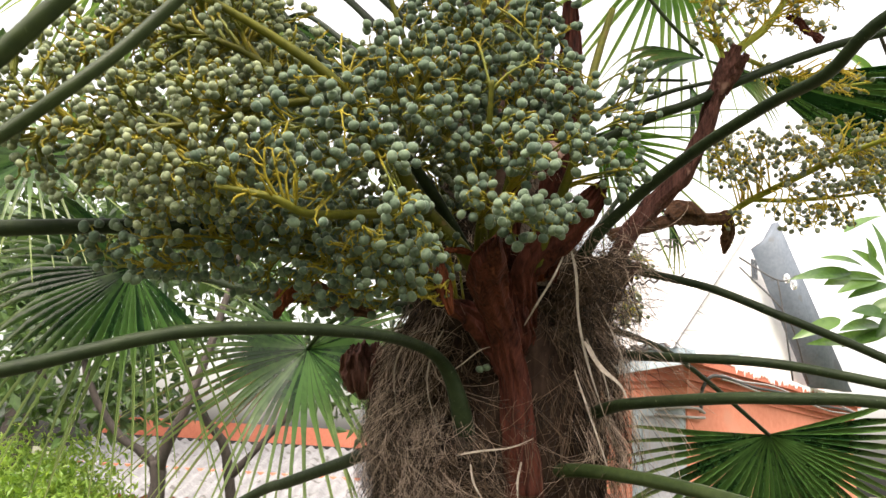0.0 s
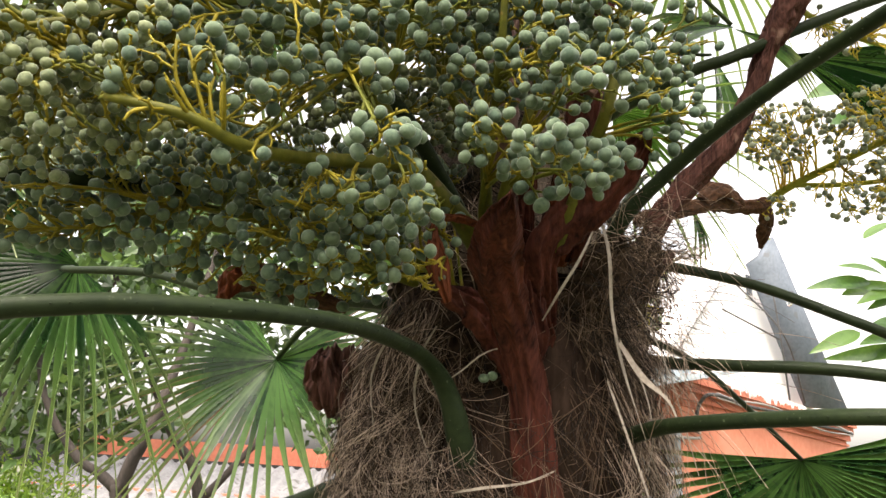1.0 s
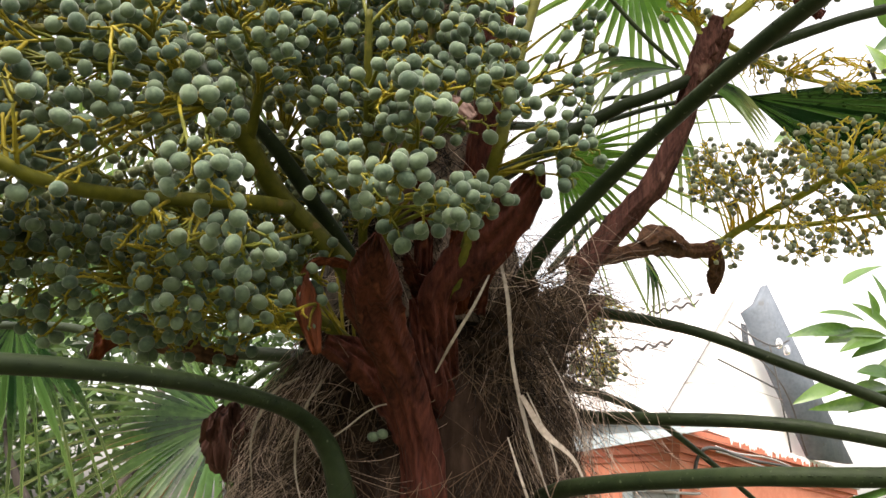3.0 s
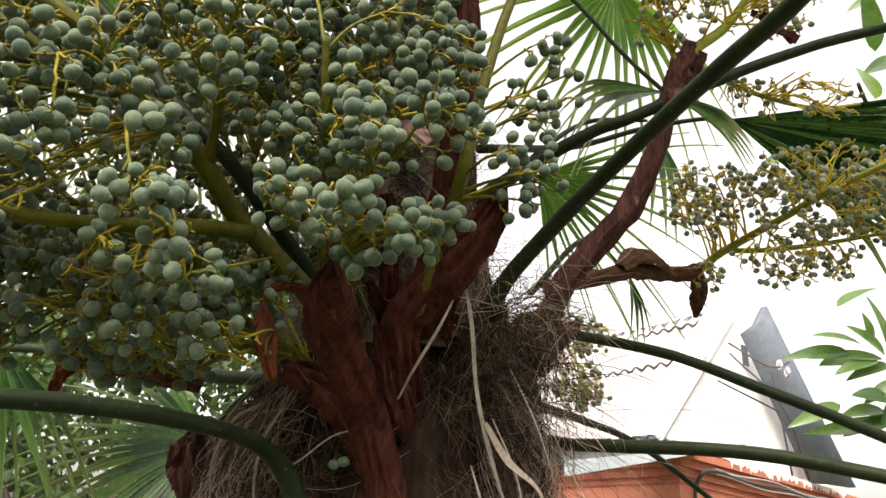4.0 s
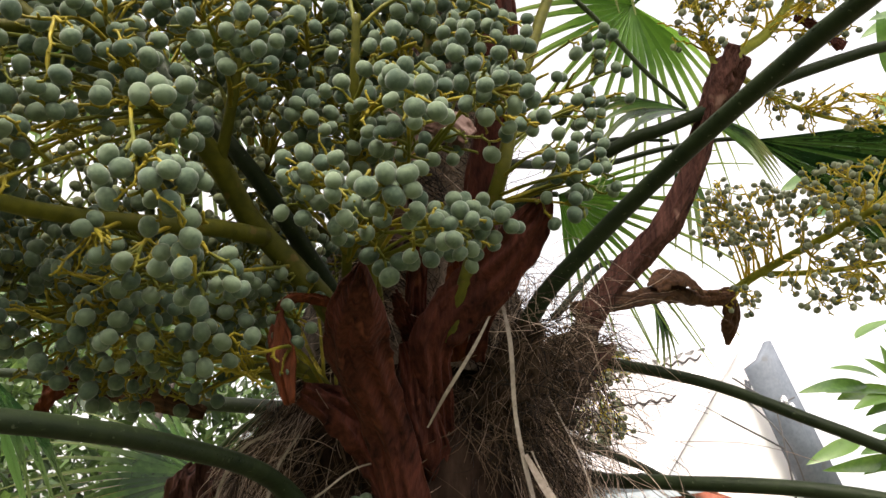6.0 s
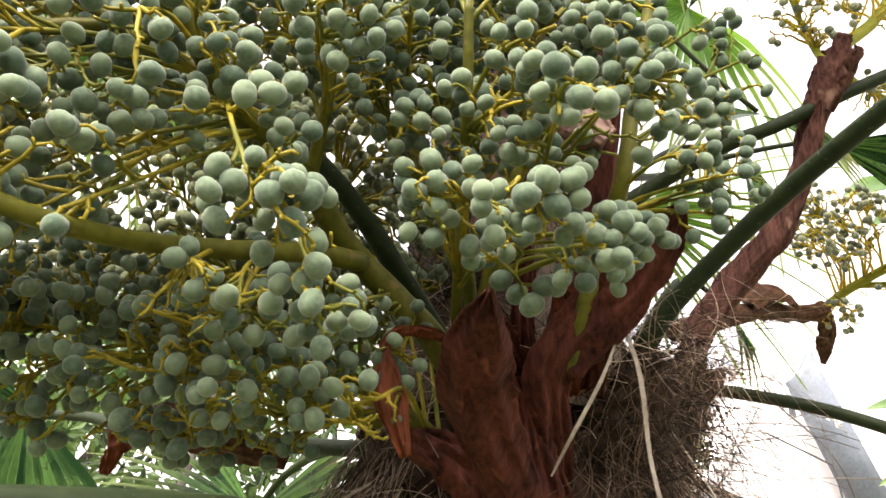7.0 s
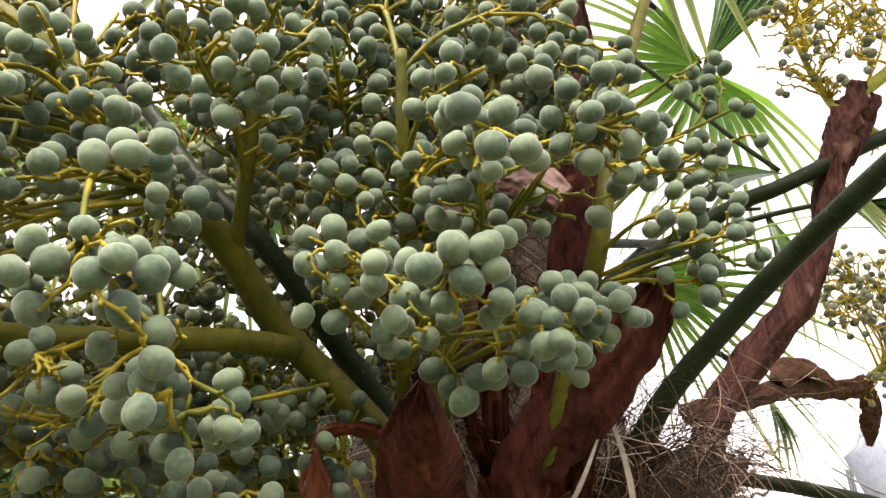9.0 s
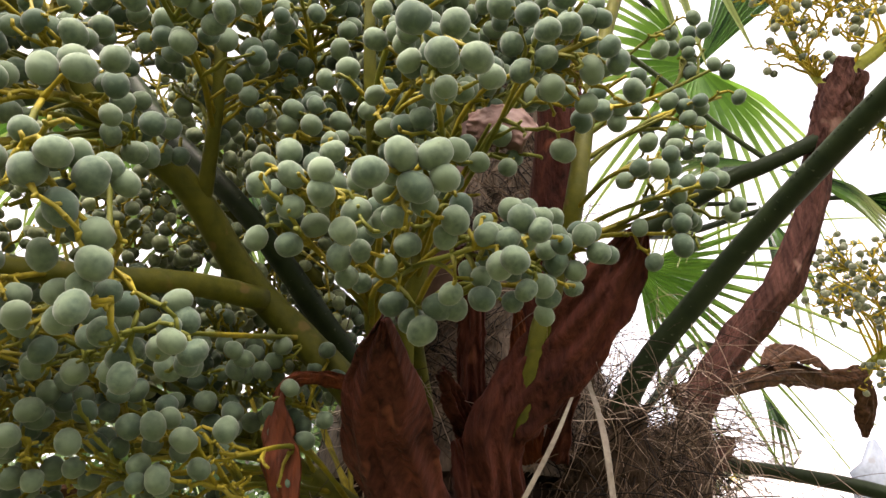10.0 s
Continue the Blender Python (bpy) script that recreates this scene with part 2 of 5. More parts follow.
class Shape:
    """Vertices and faces that become one mesh."""

    def __init__(self):
        self.v, self.f, self.count = [], [], 0

    def add(self, verts, faces):
        self.v.append(np.asarray(verts, float))
        self.f += [tuple(int(i) + self.count for i in f) for f in faces]
        self.count += len(verts)

    def tube(self, pts, radii, n=6, flat=1.0, up=(0, 0, 1), rough=0.0):
        pts = np.asarray(pts, float)
        k = len(pts)
        r = np.interp(np.linspace(0, 1, k), np.linspace(0, 1, len(radii)), radii)
        _, side, nor = frames_along(pts, up)
        a = np.linspace(0, 2 * math.pi, n, endpoint=False)
        scale = r[:, None] * (1 + rough * rng.normal(size=(k, n)))
        ring = pts[:, None] + scale[..., None] * (np.cos(a)[None, :, None] * side[:, None] + flat * np.sin(a)[None, :, None] * nor[:, None])
        faces = [(i * n + j, i * n + (j + 1) % n, (i + 1) * n + (j + 1) % n, (i + 1) * n + j) for i in range(k - 1) for j in range(n)]
        faces += [tuple(range(n - 1, -1, -1)), tuple((k - 1) * n + j for j in range(n))]
        self.add(ring.reshape(-1, 3), faces)

    def box(self, centre, size, turn=0.0, axes=None):
        c, h = np.array(centre, float), np.array(size, float) / 2
        ca, sa = math.cos(turn), math.sin(turn)
        ax = np.array([(ca, sa, 0), (-sa, ca, 0), (0, 0, 1)]) if axes is None else np.array(axes, float)
        v = [c + sx * h[0] * ax[0] + sy * h[1] * ax[1] + sz * h[2] * ax[2] for sx in (-1, 1) for sy in (-1, 1) for sz in (-1, 1)]
        self.add(v, [(0, 1, 3, 2), (4, 6, 7, 5), (0, 4, 5, 1), (2, 3, 7, 6), (0, 2, 6, 4), (1, 5, 7, 3)])

    def mesh(self, name, smooth=True):
        me = bpy.data.meshes.new(name)
        me.from_pydata(np.concatenate(self.v).tolist(), [], self.f)
        if smooth:
            me.polygons.foreach_set("use_smooth", [True] * len(me.polygons))
        me.update()
        return me


def part(name, shape, mat, parent=None, label="", smooth=True):
    """Links a shape or a mesh as one object under a thing or a part."""
    me = shape.mesh(name, smooth) if isinstance(shape, Shape) else shape
    if not me.materials:
        me.materials.append(mat)
    ob = new(name, me)
    if parent:
        ob.parent = parent
        ob.matrix_parent_inverse = parent.matrix_world.inverted()
    return tagged(ob, label)


def thing(name, place, label, category, group="", kind=""):
    ob = new(name)
    ob.location = place
    ob.empty_display_size = 0.05
    bpy.context.view_layer.update()
    return tagged(ob, label, category, group, kind)


# ---- ground and the far trees ----
g = Shape()
g.add([(x, y, 0.02 * math.sin(x * 1.3) * math.cos(y)) for y in np.linspace(-60, 60, 41) for x in np.linspace(-60, 60, 41)],
      [(r * 41 + c, r * 41 + c + 1, r * 41 + c + 42, r * 41 + c + 41) for r in range(40) for c in range(40)])
tagged(part("ground", g, GROUND), "bare brown garden soil with patches of grass", "ground", kind="structure")


def leaf_quads(shape, centres, size, spread=1.0, thin=0.45, droop=0.5):
    """Small folded leaves at the given centres, turned every way."""
    for c in centres:
        d = rng.normal(size=3)
        d[2] = d[2] * spread - droop
        d /= np.linalg.norm(d)
        s = np.cross(d, rng.normal(size=3))
        s /= np.linalg.norm(s)
        u = np.cross(d, s)
        k = size * rng.uniform(0.6, 1.3)
        w = k * thin
        v = [c, c + d * k * 0.35 + s * w * 0.5 + u * w * 0.15, c + d * k, c + d * k * 0.35 - s * w * 0.5 + u * w * 0.15, c + d * k * 0.4]
        shape.add(v, [(0, 1, 4), (1, 2, 4), (4, 2, 3), (0, 4, 3)])


def crown_points(centre, radii, clumps, per, clump=0.35):
    """Leaf places in uneven clumps that fill an ellipsoid, thicker outside."""
    out = []
    for _ in range(clumps):
        d = rng.normal(size=3)
        d /= np.linalg.norm(d)
        c = np.array(centre) + d * np.array(radii) * rng.uniform(0.35, 1.0)
        out.append(c + rng.normal(size=(per, 3)) * clump * rng.uniform(0.5, 1.1) * np.array((1, 1, 0.7)))
    return np.concatenate(out)


def tree(place, label, trunk, limbs, crowns, leaf, mat):
    t = thing("tree", place, label, "tree", "trees behind the palm")
    s = Shape()
    s.tube(spline(trunk[0], 14), trunk[1], 10, rough=0.06)
    for pts, rad in limbs:
        s.tube(spline(pts, 12), rad, 8, rough=0.06)
    part("trunk", s, BARK, t)
    c = Shape()
    for centre, radii, clumps, per, spread in crowns:
        leaf_quads(c, crown_points(centre, radii, clumps, per, spread), leaf)
    part("crown", c, mat, t, smooth=False)
    return t


tree((-1.33, 3.75, 0), "dark forked garden tree with dense broad leaves",
     ([(-1.30, 3.78, 0), (-1.32, 3.74, 0.8), (-1.33, 3.70, 1.30), (-1.345, 3.68, 1.43)], [0.06, 0.046, 0.038, 0.038]),
     [([(-1.345, 3.68, 1.40), (-1.43, 3.66, 1.47), (-1.55, 3.64, 1.55), (-1.75, 3.62, 1.85), (-1.9, 3.7, 2.4)], [0.026, 0.021, 0.018, 0.012]),
      ([(-1.335, 3.69, 1.38), (-1.29, 3.65, 1.53), (-1.22, 3.62, 1.68), (-1.15, 3.7, 2.1), (-1.1, 3.9, 2.8)], [0.034, 0.028, 0.022, 0.012])],
     [((-1.75, 3.9, 2.3), (0.9, 0.6, 0.75), 36, 50, 0.15), ((-2.6, 4.3, 2.9), (1.0, 0.8, 1.2), 28, 50, 0.2), ((-1.9, 3.9, 1.75), (0.55, 0.4, 0.25), 12, 45, 0.13)], 0.095, CROWN)
tree((-1.12, 4.3, 0), "slim leaning garden tree with dark leaves",
     ([(-0.9, 4.4, 0), (-1.05, 4.3, 0.9), (-1.12, 4.24, 1.28), (-1.17, 4.17, 1.52), (-1.30, 4.13, 1.68), (-1.6, 4.2, 2.2)], [0.045, 0.036, 0.03, 0.027, 0.024, 0.012]),
     [([(-1.12, 4.22, 1.35), (-0.95, 4.2, 1.55), (-0.7, 4.2, 1.9), (-0.5, 4.3, 2.4)], [0.024, 0.02, 0.017, 0.01])],
     [((-0.9, 4.6, 2.75), (1.0, 0.6, 0.9), 42, 60, 0.18), ((-0.6, 4.5, 1.95), (0.5, 0.4, 0.3), 9, 45, 0.14)], 0.10, CROWN)
tree((-4.2, 7.5, 0), "tall leafy tree at the far side of the garden",
     ([(-4.2, 7.5, 0), (-4.15, 7.5, 1.6), (-4.0, 7.4, 3.4)], [0.2, 0.16, 0.08]),
     [([(-4.15, 7.5, 1.8), (-3.4, 7.3, 2.8), (-2.8, 7.2, 3.6)], [0.09, 0.06, 0.02])],
     [((-3.9, 7.4, 3.6), (2.0, 1.2, 1.8), 50, 60, 0.28), ((-2.4, 7.4, 4.1), (1.3, 0.9, 1.0), 18, 50, 0.26)], 0.17, CROWN)

# trees added out of view to cut the sky light on the palm's front
for x, y, h in ((-3.4, -3.8, 2.2), (-0.4, -4.6, 2.4), (3.0, -3.7, 2.2), (5.4, -0.4, 2.2)):
    tree((x, y, 0), "unseen dense leafy tree added to block sky light", ([(x, y, 0), (x + 0.05, y, h * 0.5), (x, y + 0.05, h)], [0.13, 0.10, 0.05]),
         [([(x, y, h * 0.5), (x + 0.6, y + 0.1, h * 0.8), (x + 1.0, y, h * 1.1)], [0.06, 0.04, 0.02])],
         [((x, y, h * 0.75), (1.7, 0.8, 1.6), 75, 55, 0.34)], 0.20, CROWN)

hedge = thing("hedge", (-2.2, 4.0, 0), "bright green feathery clipped hedge in the garden", "hedge")
s = Shape()
leaf_quads(s, crown_points((-2.2, 4.0, 1.15), (0.70, 0.45, 0.36), 130, 100, 0.10), 0.05, thin=0.3, droop=-0.2)
part("foliage", s, HEDGE, hedge, smooth=False)
s = Shape()
for k in range(9):
    x = -2.7 + 0.12 * k
    s.tube(spline([(x, 4.0, 0), (x + 0.03, 4.0, 0.5), (x - 0.02, 4.02, 1.0)], 8), [0.02, 0.015, 0.01], 6)
part("stems", s, BARK, hedge)

# ---- low shed at the left ----
shed = thing("shed", (-1.9, 7.9, 0), "low orange garden shed with a white corrugated roof", "shed")
s = Shape()
s.box((-1.7, 8.3, 0.62), (4.2, 1.5, 1.24))
part("wall", s, ORANGE_WALL, shed, smooth=False)
s = Shape()
xs = np.linspace(-3.9, 0.5, 240)
prof = 0.018 * np.sin(xs * 2 * math.pi / 0.12)
lines = [(6.7, 1.02), (7.7, 1.27), (8.6, 1.50)]
top = [(x, y, z + p) for y, z in lines for x, p in zip(xs, prof)]
low = [(x, y, z + p - 0.008) for y, z in lines for x, p in zip(xs, prof)]
n = len(xs)
s.add(top + low, [(r * n + i, r * n + i + 1, (r + 1) * n + i + 1, (r + 1) * n + i) for r in range(2) for i in range(n - 1)]
      + [(3 * n + r * n + i + 1, 3 * n + r * n + i, 3 * n + (r + 1) * n + i, 3 * n + (r + 1) * n + i + 1) for r in range(2) for i in range(n - 1)])
part("roof_sheet", s, SHED_SHEET, shed)
s = Shape()
s.box((-1.7, 8.95, 1.62), (4.6, 0.16, 0.20))
part("parapet", s, ORANGE_TRIM, shed, smooth=False)

# ---- orange house with a white gable ----
CORNER, ANG = np.array((2.24, 6.64, 0.0)), radians(37)
U, V, Z = np.array((math.cos(ANG), math.sin(ANG), 0)), np.array((-math.sin(ANG), math.cos(ANG), 0)), np.array((0, 0, 1.0))


def at_house(u, v, z):
    return CORNER + u * U + v * V + z * Z


def house_box(s, u0, u1, v0, v1, z0, z1):
    s.box(at_house((u0 + u1) / 2, (v0 + v1) / 2, (z0 + z1) / 2), (u1 - u0, v1 - v0, z1 - z0), axes=(U, V, Z))


house = thing("house", tuple(at_house(1.5, 2, 0)), "small orange house with white gable and white corrugated roof", "house")
APEX_U, APEX_Z, END_U = 1.18, 4.06, 3.14
s = Shape()
house_box(s, 0, END_U, 0, 4.2, 0, 2.34)
part("wall", s, ORANGE_WALL, house, smooth=False)
s = Shape()
tri = [at_house(-0.32, 0.0, 2.60), at_house(2.67, 0.0, 2.36), at_house(APEX_U, 0.0, APEX_Z + 0.10)]
s.add(tri + [p + V * 0.3 for p in tri], [(0, 1, 2), (5, 4, 3), (0, 3, 4, 1), (1, 4, 5, 2), (2, 5, 3, 0)])
part("gable", s, WHITE_WALL, house, "white limewashed gable wall", smooth=False)
for z0, z1, out in ((2.30, 2.37, 0.04), (2.37, 2.44, 0.08), (2.44, 2.50, 0.12), (2.24, 2.265, 0.02)):
    s = Shape()
    ring = [(-out, z0), (0.0, z0), (0.0, z1), (-out, z1)]
    s.add([at_house(u, v, z - 0.045 * max(0.0, u)) for u in (-out, END_U + 0.02) for v, z in ring], [(0, 3, 2, 1), (4, 5, 6, 7), (0, 1, 5, 4), (1, 2, 6, 5), (2, 3, 7, 6), (3, 0, 4, 7)])
    house_box(s, -out, 0.0, 0.0, 4.2, z0, z1)
    part("moulding", s, ORANGE_TRIM, house, smooth=False)
s = Shape()
a, b = np.array((1.20, 6.28, 2.20)), np.array((2.56, 5.99, 2.475))
s.add([a, b, b + (0, 0, 0.015), a + (0, 0, 0.12), a + (0.1, 0.5, 0.05), b + (0.1, 0.5, 0.05), b + (0.1, 0.5, 0.065), a + (0.1, 0.5, 0.17)],
      [(0, 1, 2, 3), (7, 6, 5, 4), (3, 2, 6, 7), (0, 4, 5, 1), (0, 3, 7, 4), (1, 5, 6, 2)])
part("flashing", s, GUTTER, house, "pale sheet-metal flashing", smooth=False)
s = Shape()
house_box(s, -0.20, -0.02, -0.12, 4.3, 2.44, 2.56)
part("gutter", s, GUTTER, house, "pale grey metal gutter", smooth=False)


def corrugated(u0, z0, u1, z1, v0, v1, wave=0.13, high=0.026):
    """A sheet whose waves run up the slope."""
    s = Shape()
    vs = np.arange(v0, v1, wave / 8)
    h = high * np.sin(vs * 2 * math.pi / wave)
    rows = 5
    up = np.cross((U * (u1 - u0) + Z * (z1 - z0)), V)
    up = -up / np.linalg.norm(up) if up[2] < 0 else up / np.linalg.norm(up)
    k = len(vs)
    for side in (0.0, -0.012):
        s.add([at_house(u0 + (u1 - u0) * r / (rows - 1), v, z0 + (z1 - z0) * r / (rows - 1)) + up * (hh + side) for r in range(rows) for v, hh in zip(vs, h)],
              [(r * k + i, r * k + i + 1, (r + 1) * k + i + 1, (r + 1) * k + i) for r in range(rows - 1) for i in range(k - 1)])
    b = s.count // 2
    s.f += [(i, i + 1, b + i + 1, b + i) for i in range(k - 1)]
    return s


slope = (APEX_Z - 2.55) / (APEX_U + 0.28)
for a, b, end in ((0.0, 0.585, -0.06), (0.568, 0.935, -0.03), (0.918, 1.02, 0.0)):
    u0, u1 = -0.28 + (APEX_U + 0.28) * a, -0.28 + (APEX_U + 0.28) * b
    z0, z1 = 2.55 + slope * (u0 + 0.28) + 0.02 * (1 - a), 2.55 + slope * (u1 + 0.28) + 0.02 * (1 - a)
    part("roof_sheet", corrugated(u0, z0, u1, z1, end, 4.4, 0.15), ROOF_SHEET, house)
    # dark wavy tube in place of the shade along the sheet's lower end
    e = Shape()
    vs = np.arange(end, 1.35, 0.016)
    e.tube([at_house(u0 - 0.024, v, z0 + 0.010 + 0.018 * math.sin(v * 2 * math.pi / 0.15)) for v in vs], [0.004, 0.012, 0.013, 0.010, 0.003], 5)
    part("edge_shade", e, EDGE_SHADE, house, "dark strip standing in for shade at a sheet end")
part("roof_sheet", corrugated(2.74, 2.30, APEX_U, APEX_Z + 0.03, 0.32, 4.4), ROOF_SHEET, house)
s = Shape()
hi, lo = ((1.02, 3.72), (1.22, 4.03)), ((1.98, 2.42), (2.54, 2.42))
sect = [(0.0, -0.14), (0.06, -0.22), (0.18, -0.27), (0.36, -0.30), (1.0, -0.31), (1.0, -0.24), (0.32, -0.20), (0.05, -0.10)]
ends = [[at_house(a[0] + (b[0] - a[0]) * q, v, a[1] + (b[1] - a[1]) * q) for q, v in sect] for a, b in (hi, lo)]
n = len(sect)
s.add(ends[0] + ends[1], [(k, (k + 1) % n, n + (k + 1) % n, n + k) for k in range(n)] + [tuple(range(n - 1, -1, -1)), tuple(range(n, 2 * n))])
part("barge_board", s, GREY_BOARD, house, "wide grey board along the roof edge")
s = Shape()
house_box(s, 1.16, 1.30, -0.01, 0.03, 3.45, 3.70)
win = part("window", s, WHITE_WALL, house, "small white framed attic window", smooth=False)
for k in range(2):
    s = Shape()
    house_box(s, 1.175 + 0.06 * k, 1.225 + 0.06 * k, -0.016, -0.011, 3.47, 3.68)
    part("pane", s, PANE, win, smooth=False)
s = Shape()
house_box(s, -0.03, 0.0, 0.05, 0.47, 0.0, 1.98)
part("door", s, DOOR, house, "grey painted door", smooth=False)
s = Shape()
house_box(s, -0.05, -0.002, 0.47, 0.58, 0.0, 2.06)
house_box(s, -0.05, -0.002, 0.02, 0.05, 0.0, 2.06)
house_box(s, -0.05, -0.002, 0.05, 0.47, 1.98, 2.06)
part("door_frame", s, GUTTER, house, "pale door frame", smooth=False)
for z, r, mat, wob in ((2.37, 0.014, CABLE, 0.012), (2.40, 0.010, CONDUIT, 0.018), (2.34, 0.009, CONDUIT, 0.015)):
    s = Shape()
    us = np.linspace(0.34, 2.98, 26)
    s.tube(spline([at_house(u, -0.14, z - 0.05 * u + wob * math.sin(u * 5 + z * 40)) for u in us], 70), [r], 6)
    part("cable", s, mat, house)
s = Shape()
s.tube(spline([at_house(0.16, -0.03, 2.02), at_house(0.16, -0.05, 2.22), at_house(0.19, -0.12, 2.34), at_house(0.34, -0.14, 2.36), at_house(0.5, -0.14, 2.35)], 20), [0.017], 7)
part("cable", s, CABLE, house)
s = Shape()
for z, lean in ((2.03, 0.02), (1.99, -0.02)):
    s.tube(spline([at_house(-0.06, 0.30, z), at_house(-0.07, 0.02, z + lean), at_house(0.08, -0.05, z + lean), at_house(0.20, -0.04, z - 0.01)], 18), [0.014], 6)
part("cable", s, CONDUIT, house)
s = Shape()
for k in range(64):
    u = 0.62 + 2.1 * k / 64 + 0.012 * rng.random()
    z, w, drop = 2.515 - 0.045 * u, rng.uniform(0.014, 0.030), rng.uniform(0.02, 0.085)
    s.add([at_house(u - w, -0.128, z), at_house(u + w, -0.128, z), at_house(u + rng.normal() * 0.012, -0.128, z - drop), at_house(u - w, -0.118, z), at_house(u + w, -0.118, z), at_house(u, -0.118, z - drop)], [(0, 2, 1), (3, 4, 5), (0, 1, 4, 3), (1, 2, 5, 4), (2, 0, 3, 5)])
part("limewash_drip", s, WHITE_WALL, house, "jagged white limewash over the moulding", smooth=False)

wire = thing("string_lights", tuple(at_house(1.6, -0.3, 3.0)), "thin dark wires with two clear bulbs by the gable", "string lights")
s = Shape()
for a, b, c in (((0.8, -0.1, 3.6), (1.0, -0.38, 3.36), (1.3, -0.42, 3.46)), ((1.0, -0.38, 3.36), (1.05, -0.40, 2.9), (1.2, -0.36, 2.4)), ((0.8, -0.1, 3.5), (1.1, -0.40, 3.0), (1.5, -0.36, 2.4)),
                ((0.56, -0.1, 3.19), (0.95, -0.2, 3.08), (1.42, -0.2, 3.02))):
    s.tube(spline([at_house(*a), at_house(*b), at_house(*c)], 14), [0.009], 5)
part("wire", s, CABLE, wire)
for u, z in ((1.14, 3.40), (1.27, 3.36)):
    s = Shape()
    a = np.linspace(0, math.pi, 9)
    s.tube([at_house(u, -0.40, z - 0.05 * math.cos(k)) for k in a], [0.006, 0.022, 0.032, 0.033, 0.030, 0.02, 0.008], 12)
    part("bulb", s, BULB, wire, "clear glass bulb")

# ---- broad-leaved branch at the right ----
branch = thing("shrub_branch", (1.9, 2.85, 0), "shrub branch with glossy oval green leaves", "shrub")
s = Shape()
stems = [[(1.95, 2.95, 0), (1.93, 2.92, 1.2), (1.86, 2.85, 2.2), (1.80, 2.80, 2.34)], [(1.86, 2.85, 2.2), (1.95, 2.8, 2.7), (1.7, 2.5, 3.0), (1.45, 2.2, 3.05)],
         [(1.7, 2.5, 3.0), (1.5, 2.3, 2.95), (1.33, 2.2, 2.78)], [(1.95, 2.8, 2.6), (1.8, 2.3, 3.1), (1.5, 2.0, 3.25)]]
for st in stems:
    s.tube(spline(st, 16), [0.016, 0.01, 0.006], 7)
part("stem", s, BARK, branch)


def oval_leaf(base, tip, width, fold=0.25, bend=0.12, nor=(0.2, -0.75, 0.6)):
    """One oval leaf with a midrib fold and a bend along its length."""
    base, tip = np.array(base, float), np.array(tip, float)
    d = tip - base
    ln = np.linalg.norm(d)
    d = d / ln
    side = np.cross(d, np.array(nor, float) + rng.normal(size=3) * 0.25)
    side /= np.linalg.norm(side)
    up = np.cross(side, d)
    s = Shape()
    k = 11
    v = []
    for i in range(k):
        q = i / (k - 1)
        w = width * math.sin(math.pi * q**0.8) ** 0.75 * (1 - 0.25 * q)
        c = base + d * ln * q - up * bend * ln * (q - 0.35) ** 2 * 2
        v += [c - side * w + up * w * fold, c - side * w * 0.5 + up * w * fold * 0.42, c, c + side * w * 0.5 + up * w * fold * 0.42, c + side * w + up * w * fold]
    s.add(v, [(i * 5 + j, i * 5 + j + 1, i * 5 + j + 6, i * 5 + j + 5) for i in range(k - 1) for j in range(4)])
    return s


leaves = [((1.75, 2.80, 2.32), (1.48, 2.80, 2.32)), ((1.76, 2.80, 2.33), (1.62, 2.76, 2.43)), ((1.78, 2.80, 2.33), (1.72, 2.76, 2.55)), ((1.77, 2.80, 2.30), (1.60, 2.80, 2.24)),
          ((1.80, 2.80, 2.24), (1.66, 2.82, 2.16)), ((1.78, 2.82, 2.12), (1.58, 2.84, 2.05)), ((1.76, 2.83, 2.10), (1.46, 2.86, 2.05)), ((1.80, 2.8, 2.2), (1.70, 2.8, 2.08)),
          ((1.82, 2.80, 2.34), (1.90, 2.75, 2.56)), ((1.80, 2.80, 2.30), (1.96, 2.80, 2.22)), ((1.33, 2.2, 2.78), (1.12, 2.18, 2.75)), ((1.38, 2.22, 2.82), (1.27, 2.18, 2.67)),
          ((1.45, 2.25, 2.9), (1.30, 2.2, 2.98)), ((1.5, 2.2, 3.0), (1.36, 2.05, 3.02)), ((1.46, 2.1, 3.1), (1.40, 2.0, 3.28)), ((1.5, 2.0, 3.25), (1.33, 1.95, 3.20)), ((1.55, 2.05, 3.2), (1.48, 2.0, 3.02)),
          ((1.52, 2.3, 2.95), (1.58, 2.25, 2.75)), ((1.6, 2.4, 2.97), (1.5, 2.35, 2.8)),
          ((1.63, 2.80, 2.34), (1.37, 2.77, 2.30)), ((1.67, 2.78, 2.36), (1.48, 2.75, 2.39)), ((1.71, 2.80, 2.37), (1.69, 2.77, 2.48)), ((1.58, 2.82, 2.15), (1.37, 2.79, 2.06)), ((1.72, 2.79, 2.31), (1.54, 2.76, 2.25)), ((1.75, 2.80, 2.17), (1.60, 2.77, 2.18)), ((1.74, 2.83, 2.14), (1.56, 2.80, 2.11)), ((1.66, 2.84, 2.32), (1.52, 2.81, 2.29)), ((1.26, 2.20, 2.79), (1.10, 2.17, 2.73)), ((1.27, 2.20, 2.68), (1.16, 2.17, 2.64)), ((1.65, 2.20, 3.45), (1.45, 2.17, 3.34)), ((1.61, 2.20, 3.16), (1.46, 2.17, 3.08)), ((1.55, 2.70, 2.47), (1.69, 2.67, 2.55))]
